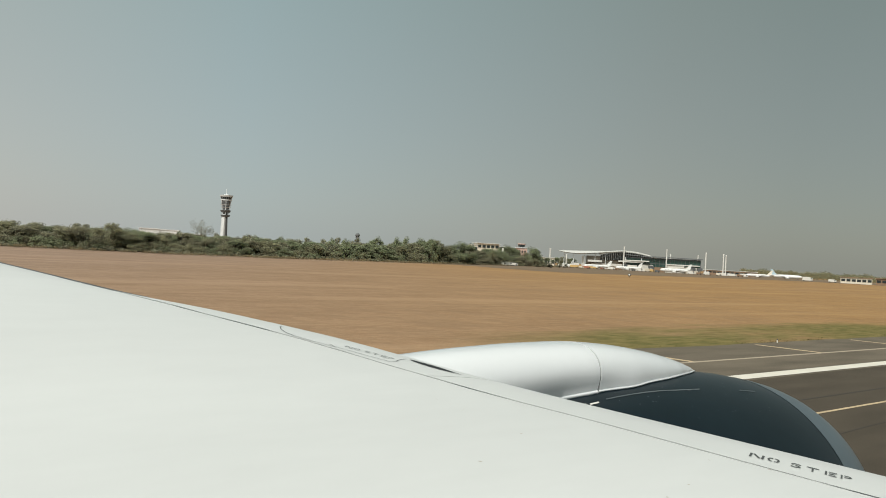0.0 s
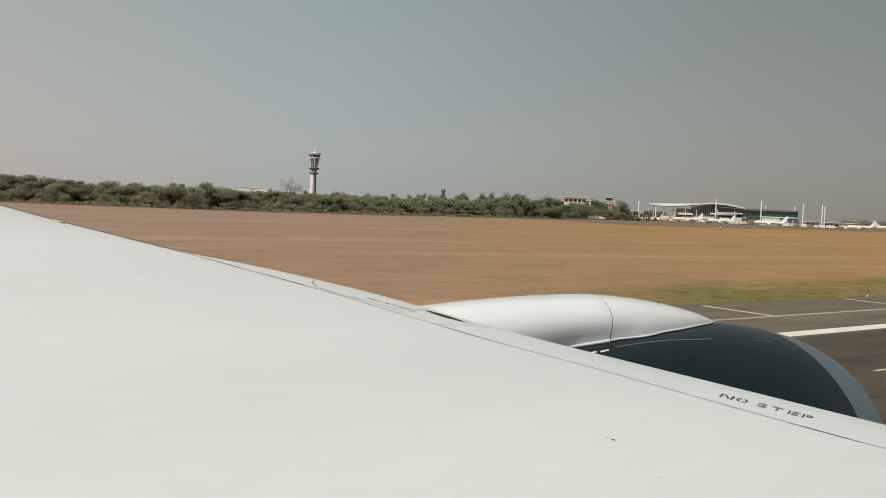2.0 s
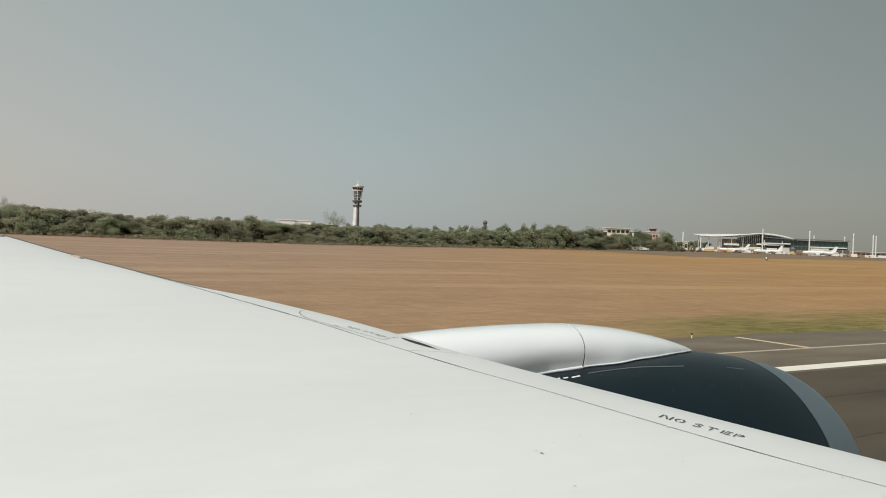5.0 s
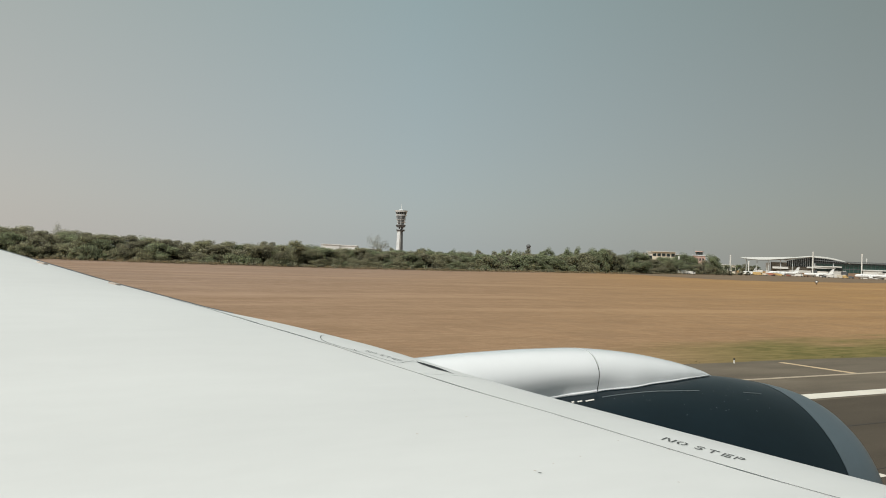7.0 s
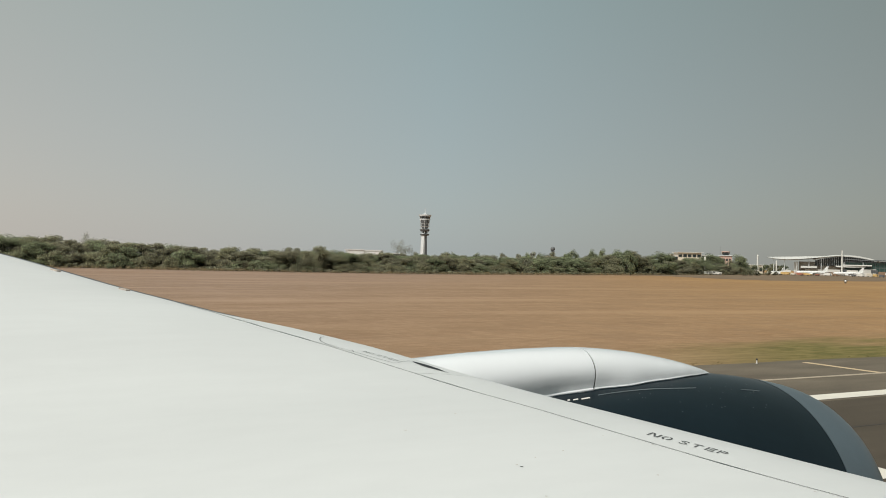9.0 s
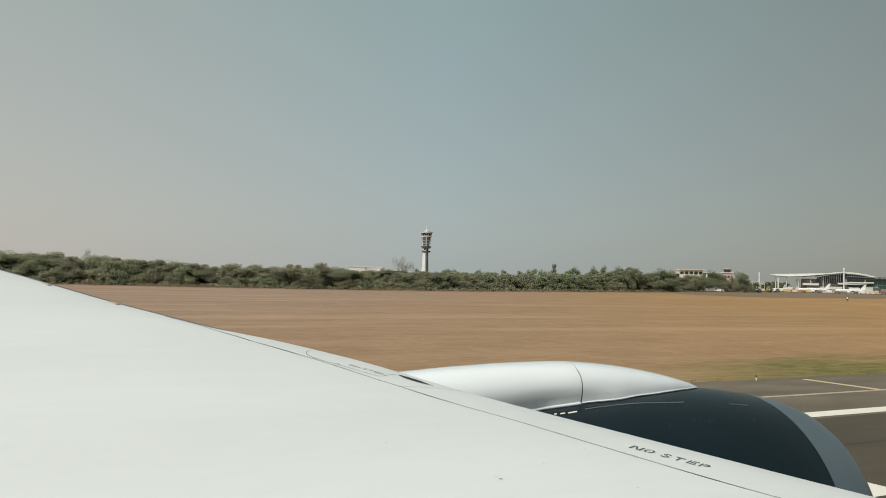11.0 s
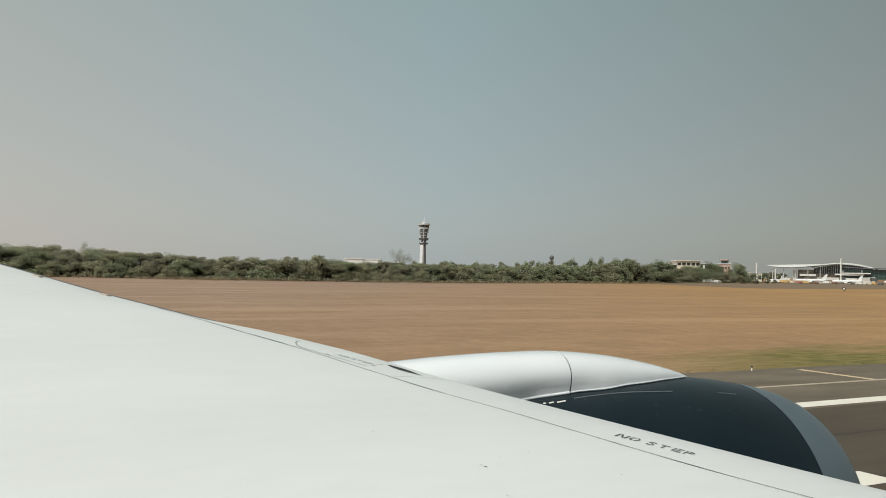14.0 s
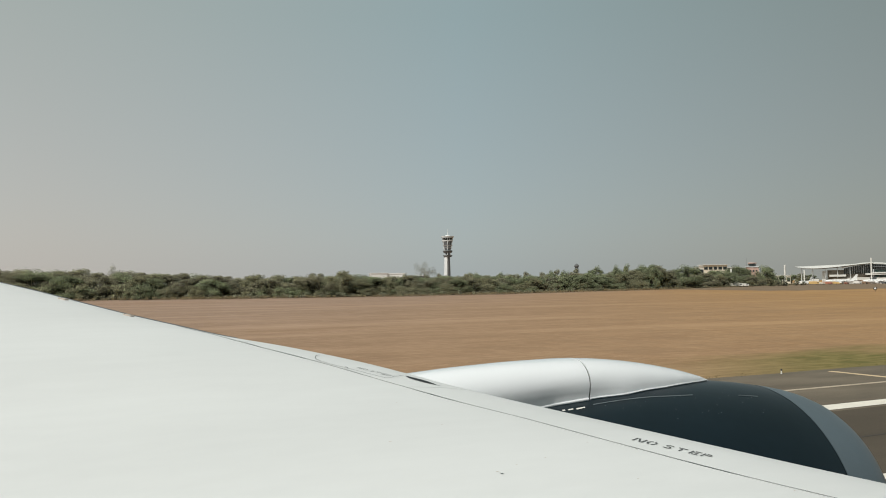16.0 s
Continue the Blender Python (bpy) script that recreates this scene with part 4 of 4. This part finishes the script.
for u in (-47, -36, -24, -12, 0, 22, 40):
    bm = bmesh.new()
    tube(bm, (u, -3, 0), (u, -3, 17.0 if u < 10 else 14.8), 0.40, 0.35, 8)
    part("column", bm, M["concrete"], term)
for u0, u1, y0, z0, z1, mt in ((-38, -30, -2, 0, 5.2, "white_wall"), (-27, -23, 1, 0, 13.4, "roof_white"), (-20, -4, -6, 7.4, 9.6, "roof_white"), (-16, 6, 2, 0, 6.2, "white_wall"), (14, 42, -8, 9.0, 10.6, "roof_white"), (8, 20, -2, 0, 5.0, "brown_wall"), (24, 47, 0, 0, 6.4, "cream_wall")):
    bm = bmesh.new()
    box(bm, u0, u1, y0, 5.9, z0 - 0.2 if z0 == 0 else z0, z1)
    part("annex" if z0 == 0 else "canopy", bm, M[mt], term)
conc = empty("concourse", at_bearing(34.30, 1000), "long low concourse with dark green glazing", "concourse")
bm = bmesh.new()
box(bm, -42, 40, 0, 24, -0.2, 15.6)
body = part("wall", bm, M["tower_grey"], conc)
for i in range(20):
    for j in range(2):
        bm = bmesh.new()
        box(bm, -41 + 4.05 * i, -37.4 + 4.05 * i, -0.35, -0.01, 4.2 + 5.4 * j, 8.8 + 5.4 * j)
        part("pane", bm, M["green_glass"], body)
for u0, u1, y0, z0, z1, mt in ((-40, -29, -7, 0, 6.0, "white_wall"), (-44, -16, -9, 10.6, 11.8, "roof_white"), (-27, -12, -5, 0, 7.4, "white_wall"), (-10, 2, -3, 0, 5.2, "brown_wall"), (4, 22, -6, 0, 8.2, "white_wall"), (24, 39, -4, 0, 7.0, "cream_wall"), (2, 39, -7, 8.3, 9.4, "roof_white")):
    bm = bmesh.new()
    box(bm, u0, u1, y0, -0.4, z0 - 0.2 if z0 == 0 else z0, z1, 0.15)
    part("annex" if z0 == 0 else "canopy", bm, M[mt], conc)
bm = bmesh.new()
vsl = [(-46, -5, 17.4), (-20, -5, 16.2), (42, -4, 15.9), (42, 26, 16.4), (-20, 26, 16.8), (-46, 26, 17.9)]
tv = [bm.verts.new(Vector(p) + Vector((0, 0, 0.9))) for p in vsl]
bv = [bm.verts.new(p) for p in vsl]
bm.faces.new(tv)
bm.faces.new(bv[::-1])
for i in range(6):
    j = (i + 1) % 6
    bm.faces.new((bv[i], bv[j], tv[j], tv[i]))
part("roof", bm, M["tower_grey"], conc, "thin grey flat roof")


# apron before the terminal
bm = bmesh.new()
FRONT = [(20, 900), (27, 760), (31.2, 615), (35, 500), (39, 425), (42, 408), (44, 420), (46, 452), (48, 492), (49.4, 520)]
BACK = [(20, 1500), (43.6, 1500), (44.2, 860), (45.2, 640), (47, 548), (49.4, 524)]
rows = []
for i in range(148):
    az = 20 + 0.2 * i
    d0 = lerp(az, FRONT) * (1 + 0.035 * noise.noise((az * 0.9, 2.7, 0)) + 0.012 * noise.noise((az * 3.7, 5.1, 0)))
    w, d1 = radians(az), max(lerp(az, BACK), d0 + 3)
    rows.append([bm.verts.new((d * math.cos(w), d * math.sin(w), 0.03)) for d in (d0, d1)])
for (a0, a1), (b0, b1) in zip(rows, rows[1:]):
    bm.faces.new((a0, a1, b1, b0))
tagged(part("apron", bm, M["apron"]), "brown-grey concrete apron before the terminal", "apron", kind="structure")


def light_mast(az, d, h):
    m = empty("light_mast", at_bearing(az, d), "tall white floodlight mast on the apron", "light mast", "floodlight masts of the apron")
    bm = bmesh.new()
    tube(bm, (0, 0, 0), (0, 0, h), 0.7, 0.6, 8)
    part("pole", bm, M["white_wall"], m)
    bm = bmesh.new()
    box(bm, -0.62, 0.62, -0.5, 0.5, h - 1.2, h - 0.2, 0.1)
    part("lamp_head", bm, M["white_wall"], m)


for az, d, h in ((36.85, 940, 25.5), (34.15, 950, 25.0), (33.90, 1050, 22), (31.72, 960, 24.0), (30.65, 1000, 24), (30.50, 1010, 23), (32.20, 1050, 22), (40.55, 930, 14.0), (44.8, 690, 13.5), (43.0, 820, 11), (41.65, 800, 17.5)):
    light_mast(az, d, h)


def parked_airliner(az, d, length, turn, tail_mat, label):
    """Nose towards local -x."""
    s = length / 36
    t = empty("parked_airliner", at_bearing(az, d, 0, turn), label, "airliner", "airliners parked at the terminal")
    bm = bmesh.new()
    lathe(bm, [(u * s, r * s) for u, r in ((-18, 0.1), (-17.6, 0.8), (-16.4, 1.45), (-14, 1.9), (-11, 2.0), (8, 2.0), (12, 1.6), (16, 0.7), (18, 0.2))], "x", (0, 0, 3.4 * s), 20)
    part("fuselage", bm, M["plane_white"], t, "", True)
    for sg in (-1, 1):
        for nm, prof in (("wing", [(-3, 1.5, 2.7), (3.2, 1.5, 2.7), (5.6, 16.5, 3.9), (4.1, 16.5, 3.9)]), ("stabiliser", [(13.6, 0.6, 4.4), (16.8, 0.6, 4.4), (18.2, 6.0, 4.8), (17.0, 6.0, 4.8)])):
            bm = bmesh.new()
            up = [bm.verts.new((x * s, sg * y * s, (z + 0.18) * s)) for x, y, z in prof]
            dn = [bm.verts.new((x * s, sg * y * s, (z - 0.18) * s)) for x, y, z in prof]
            bm.faces.new(up)
            bm.faces.new(dn[::-1])
            for i in range(4):
                bm.faces.new((dn[i], dn[(i + 1) % 4], up[(i + 1) % 4], up[i]))
            part(nm, bm, M["plane_white"], t)
        bm = bmesh.new()
        lathe(bm, [(-4.6 * s, 0.8 * s), (-4.4 * s, 1.05 * s), (-2.6 * s, 1.05 * s), (-0.6 * s, 0.7 * s)], "x", (0, sg * 5.6 * s, 1.75 * s), 14, closed=True)
        part("engine", bm, M["plane_white"], t)
        bm = bmesh.new()
        tube(bm, (1.0 * s, sg * 2.6 * s, 0), (1.0 * s, sg * 2.6 * s, 2.4 * s), 0.28 * s, 0.2 * s, 8)
        part("gear_leg", bm, M["rubber"], t)
    bm = bmesh.new()
    tube(bm, (-13 * s, 0, 0), (-13 * s, 0, 2.4 * s), 0.28 * s, 0.2 * s, 8)
    part("gear_leg", bm, M["rubber"], t)
    bm = bmesh.new()
    prof = [(11.0, 5.0), (16.6, 4.2), (18.6, 11.2), (16.4, 11.2)]
    aa = [bm.verts.new((x * s, 0.18 * s, z * s)) for x, z in prof]
    bb = [bm.verts.new((x * s, -0.18 * s, z * s)) for x, z in prof]
    bm.faces.new(aa)
    bm.faces.new(bb[::-1])
    for i in range(4):
        bm.faces.new((bb[i], bb[(i + 1) % 4], aa[(i + 1) % 4], aa[i]))
    part("tail_fin", bm, tail_mat, t)
    for i in range(14):
        bm = bmesh.new()
        box(bm, (-12 + 1.55 * i) * s, (-11.6 + 1.55 * i) * s, -2.03 * s, -1.9 * s, 3.75 * s, 4.25 * s)
        part("window", bm, M["glass"], t)
    return t


parked_airliner(38.50, 930, 30, 14, M["plane_white"], "white parked airliner with white tail near the terminal")
parked_airliner(36.50, 940, 28, 10, M["plane_white"], "small white parked airliner before the terminal")
parked_airliner(33.55, 930, 32, 10, M["plane_white"], "white parked airliner before the concourse")
parked_airliner(28.50, 980, 27, 8, M["tail_orange"], "white parked airliner with pale orange tail")
parked_airliner(26.90, 1010, 33, 165, M["tail_blue"], "white parked airliner with pale blue tail")
parked_airliner(40.50, 905, 24, 60, M["plane_white"], "white commuter airliner seen from its tail")


def building(name, az, d, w, deep, h, wall, label, storeys=2, bays=6, turn=0, roof=None, over=0.6):
    """A plain block with storeys, windows in every bay and a flat roof slab."""
    t = empty(name, at_bearing(az, d, 0, turn), label, "building")
    bm = bmesh.new()
    box(bm, -w / 2, w / 2, 0, deep, -0.2, h)
    part("wall", bm, M[wall], t)
    if roof is None and wall == "plane_white":
        roof = "plane_white"
    bm = bmesh.new()
    box(bm, -w / 2 - over, w / 2 + over, -over, deep + over, h + 0.01, h + 0.5)
    part("roof", bm, M[roof or "roof_white"], t)
    for j in range(storeys):
        for i in range(bays):
            bw = w / bays
            z0 = (j + 0.35) * h / storeys
            bm = bmesh.new()
            box(bm, -w / 2 + (i + 0.12) * bw, -w / 2 + (i + 0.88) * bw, -0.12, 0.05, z0, z0 + 0.42 * h / storeys)
            part("window", bm, M["glass"], t)
    return t


building("office_block", 45.75, 800, 21, 14, 18.2, "cream_wall", "cream office block with dark window bands and white roof", 3, 5, 16, None, 1.4)
building("office_wing", 46.6, 797, 7, 10, 16.4, "white_wall", "white end wing of the cream office block", 2, 1, 16, None, 0.5)
building("annex_block", 45.0, 815, 13, 10, 16.0, "tower_grey", "dark grey annex beside the cream office block", 3, 4)
building("hangar", 67.6, 700, 13, 18, 12.8, "plane_white", "white shed behind the wood", 0, 3, 6)
building("hangar", 66.5, 705, 15, 14, 12.5, "plane_white", "long white shed behind the wood", 0, 2, -5)
building("shed", 65.0, 730, 16, 12, 10.6, "tower_grey", "low grey shed behind the wood", 0, 3)
building("shed", 55.8, 760, 6, 9, 9.8, "plane_white", "small white shed behind the trees", 0, 2)
building("shed", 61.2, 790, 14, 9, 10.0, "plane_white", "low white shed behind the trees", 0, 8)
building("shed", 59.2, 800, 20, 9, 9.8, "plane_white", "long low white shed behind the trees", 0, 8)
building("farm_house", 23.0, 900, 27, 9, 5.6, "cream_wall", "long cream building with brown roof on the airfield", 1, 6, 4, "brown_wall", 0.9)
building("farm_house", 21.2, 930, 24, 9, 6.0, "brown_wall", "brown building on the airfield", 1, 5, -4, "brown_wall", 0.9)
building("cargo_shed", 30.20, 1060, 60, 18, 5.6, "brown_wall", "low brown cargo shed behind the apron", 1, 12)
building("shed", 41.8, 850, 14, 10, 8.6, "cream_wall", "low cream shed between the trees and the terminal", 1, 4, 8)

old = empty("old_tower", at_bearing(43.55, 850), "old reddish brick control tower with small glass cab", "control tower")
bm = bmesh.new()
box(bm, -5.6, 5.6, 0, 10, -0.2, 16.6)
part("wall", bm, M["pink_wall"], old)
bm = bmesh.new()
box(bm, -6.4, 6.4, -0.8, 10.8, 16.61, 17.3)
part("parapet", bm, M["concrete"], old)
bm = bmesh.new()
lathe(bm, [(17.31, 2.9), (20.2, 3.7)], "z", (0, 5, 0), 8, closed=True)
part("cab_window", bm, M["glass"], old)
bm = bmesh.new()
lathe(bm, [(20.21, 4.1), (21.0, 3.9)], "z", (0, 5, 0), 8, closed=True)
part("cab_roof", bm, M["pink_wall"], old)
bm = bmesh.new()
tube(bm, (-5.0, 5, 17.3), (-5.0, 5, 25.5), 0.16, 0.08, 5)
part("antenna", bm, M["metal"], old)
for j in range(3):
    for i in range(4):
        bm = bmesh.new()
        box(bm, -4.9 + 2.6 * i, -3.3 + 2.6 * i, -0.1, 0.05, 3.2 + 4.4 * j, 5.4 + 4.4 * j)
        part("window", bm, M["glass"], old)

# radar mast among the trees
radar = empty("radar_mast", at_bearing(54.5, 640), "dark lattice mast with a dish head above the trees", "radar mast")
bm = bmesh.new()
for sx, sy in ((-1, -1), (1, -1), (1, 1), (-1, 1)):
    tube(bm, (1.2 * sx, 1.2 * sy, 0), (0.5 * sx, 0.5 * sy, 14.5), 0.26, 0.2, 5)
for k in range(6):
    z, r = 1.5 + 2.2 * k, 1.13 - 0.105 * k
    for (ax, ay), (bx, by) in (((-1, -1), (1, -1)), ((1, -1), (1, 1)), ((1, 1), (-1, 1)), ((-1, 1), (-1, -1))):
        tube(bm, (ax * r, ay * r, z), (bx * (r - 0.1), by * (r - 0.1), z + 2.2), 0.13, 0.13, 4)
part("lattice", bm, M["tower_grey"], radar)
bm = bmesh.new()
box(bm, -1.5, 1.5, -1.5, 1.5, 14.4, 15.0)
part("platform", bm, M["tower_grey"], radar)
bm = bmesh.new()
lathe(bm, [(15.0, 1.1), (16.2, 1.8), (17.4, 1.3), (18.0, 0.2)], "z", (0, 0, 0), 14, closed=True)
part("dish_head", bm, M["tower_grey"], radar, "", True)


# ---- vehicles and small things on the apron ----
def service_vehicle(az, d, length, h, mat, label, turn=0.0):
    t = empty("service_vehicle", at_bearing(az, d, 0, turn), label, "vehicle", "service vehicles on the apron")
    bm = bmesh.new()
    box(bm, -length / 2, length / 2 - 1.9, -1.1, 1.1, 0.6, h, 0.08)
    part("body", bm, M[mat], t)
    bm = bmesh.new()
    box(bm, length / 2 - 1.85, length / 2, -1.05, 1.05, 0.6, h * 0.82, 0.15)
    cab = part("cab", bm, M[mat], t)
    bm = bmesh.new()
    box(bm, length / 2 - 1.5, length / 2 - 0.3, -1.08, 1.08, h * 0.5, h * 0.72)
    part("window", bm, M["glass"], cab)
    for x in (-length / 2 + 1.0, length / 2 - 1.0):
        for y in (-0.95, 0.95):
            bm = bmesh.new()
            lathe(bm, [(-0.15, 0.45), (0.15, 0.45)], "z", (0, 0, 0), 14, closed=True)
            bmesh.ops.transform(bm, matrix=Matrix.Translation((x, y, 0.45)) @ pose(0, 0, 0, 90, 0, 0), verts=bm.verts)
            part("wheel", bm, M["rubber"], t)


vr = random.Random(8)
for az, d, ln, h, c, lab in ((40.00, 880, 9, 3.0, "yellow", "yellow baggage truck on the apron"), (39.70, 885, 8, 2.8, "yellow", "yellow service truck on the apron"), (39.30, 880, 9, 2.6, "red", "red service truck on the apron"),
                             (38.90, 890, 7, 2.6, "yellow", "yellow belt loader on the apron"), (37.60, 900, 7, 3.0, "white_wall", "white catering truck on the apron"), (35.80, 900, 6, 3.2, "white_wall", "white van on the apron"),
                             (35.30, 905, 6, 3.4, "cream_wall", "cream stair truck on the apron"), (35.00, 900, 5, 3.0, "yellow", "yellow tug on the apron"), (31.60, 930, 7, 3.6, "white_wall", "white catering truck on the apron"),
                             (31.20, 925, 8, 3.0, "brown_wall", "brown cargo truck on the apron"), (30.60, 930, 8, 3.2, "white_wall", "white bus on the apron"), (30.10, 940, 9, 3.0, "white_wall", "white bus on the apron"), (44.75, 640, 5, 2.6, "white_wall", "white van beside the office block"),
                             (44.40, 645, 5.5, 2.9, "white_wall", "white van beside the trees"), (43.95, 650, 4.5, 2.4, "white_wall", "white car beside the old tower"), (25.70, 900, 9, 4.0, "white_wall", "white van on the airfield road"), (24.30, 920, 7, 3.0, "white_wall", "white van on the airfield road"),
                             (40.80, 890, 8, 3.0, "white_wall", "white truck on the apron"), (32.60, 915, 7, 3.0, "white_wall", "white truck on the apron"),
                             (40.20, 905, 6, 3.6, "white_wall", "white lift truck on the apron"), (39.55, 870, 5, 2.2, "cream_wall", "cream baggage tug on the apron"), (39.10, 872, 4, 2.0, "red", "red baggage tug on the apron"), (38.65, 868, 5, 2.0, "yellow", "yellow baggage tug on the apron"),
                             (38.20, 874, 4, 1.8, "red", "red baggage tug on the apron"), (37.20, 885, 5, 2.4, "brown_wall", "brown service van on the apron"), (36.20, 890, 4, 2.2, "tower_grey", "dark tug on the apron"), (34.70, 890, 5, 2.6, "tower_grey", "dark service van on the apron"),
                             (32.10, 905, 5, 2.4, "brown_wall", "brown service van on the apron"), (30.90, 905, 5, 3.0, "cream_wall", "cream stair truck on the apron"), (29.60, 920, 6, 2.6, "brown_wall", "brown cargo truck on the apron"), (29.40, 960, 8, 3.4, "white_wall", "white bus on the apron")):
    service_vehicle(az, d, ln, h, c, lab, vr.uniform(-20, 20))


def jet_bridge(az, d, turn):
    t = empty("jet_bridge", at_bearing(az, d, 0, turn), "pale passenger bridge standing at the terminal", "jet bridge", "passenger bridges at the terminal")
    bm = bmesh.new()
    box(bm, -1.7, 1.7, -26, 0, 3.6, 6.4, 0.1)
    part("tunnel", bm, M["white_wall"], t)
    bm = bmesh.new()
    box(bm, -2.4, 2.4, -30, -26.02, 3.4, 6.8, 0.15)
    part("head", bm, M["tower_grey"], t)
    for y in (-24, -4):
        bm = bmesh.new()
        tube(bm, (0, y, 0), (0, y, 3.62), 0.5, 0.5, 8)
        part("leg", bm, M["metal"], t)


for az, d, tn in ((37.60, 985, 30), (35.80, 985, 25), (33.20, 992, 25), (32.50, 992, 15)):
    jet_bridge(az, d, tn)

# round marker light on the field
mk = empty("field_marker", at_bearing(36.6, 370), "round white marker light on a short post in the grass", "marker light")
bm = bmesh.new()
tube(bm, (0, 0, 0), (0, 0, 0.7), 0.08, 0.08, 8)
part("post", bm, M["dark"], mk)
bm = bmesh.new()
tube(bm, (0, 0.12, 1.15), (0, 0.3, 1.15), 0.62, 0.58, 24)
part("backplate", bm, M["dark"], mk, "round black backplate")
bm = bmesh.new()
bmesh.ops.create_uvsphere(bm, u_segments=20, v_segments=12, radius=0.40, matrix=Matrix.Translation((0, 0, 1.15)))
part("lamp", bm, M["plane_white"], mk, "round white lamp body", True)


def edge_light(x, y):
    t = empty("edge_light", pose(x, y, 0.02), "small black and white runway edge light post", "edge light", "edge lights along the shoulder")
    bm = bmesh.new()
    tube(bm, (0, 0, 0), (0, 0, 0.17), 0.04, 0.035, 10)
    part("post", bm, M["white_wall"], t)
    bm = bmesh.new()
    lathe(bm, [(0.172, 0.035), (0.20, 0.05), (0.25, 0.045), (0.28, 0.01)], "z", (0, 0, 0), 10)
    part("lamp", bm, M["dark"], t, "dark glass lamp", True)


for x in (-7, 14.8, 36.3, 57.8, 79.3, 100.8, 122):
    edge_light(x, 31.7)

# far tree line beyond the airfield
vs, fs = [], []
far = random.Random(4)
for i in range(900):
    az, d = far.uniform(16, 29.5), far.uniform(1500, 1750)
    w = radians(az)
    h = 15 * (0.75 + 0.35 * noise.noise((az * 1.4, 0, 0)) + far.uniform(-0.15, 0.2))
    if noise.noise((az * 0.9, 5, 0)) < -0.35:
        h *= 0.5
    cx, cy = d * math.cos(w), d * math.sin(w)
    v2, f2 = leaf_cloud(far, [(cx, cy, h * 0.3, h * 0.33), (cx + far.uniform(-3, 3), cy, h * 0.68, h * 0.28)], 12, 1.5)
    k = len(vs)
    vs += v2
    fs += [tuple(k + j for j in f) for f in f2]
tagged(mesh_object("far_woods", vs, fs, M["leaf"]), "distant hazy line of trees beyond the airfield", "woods", kind="stuff")
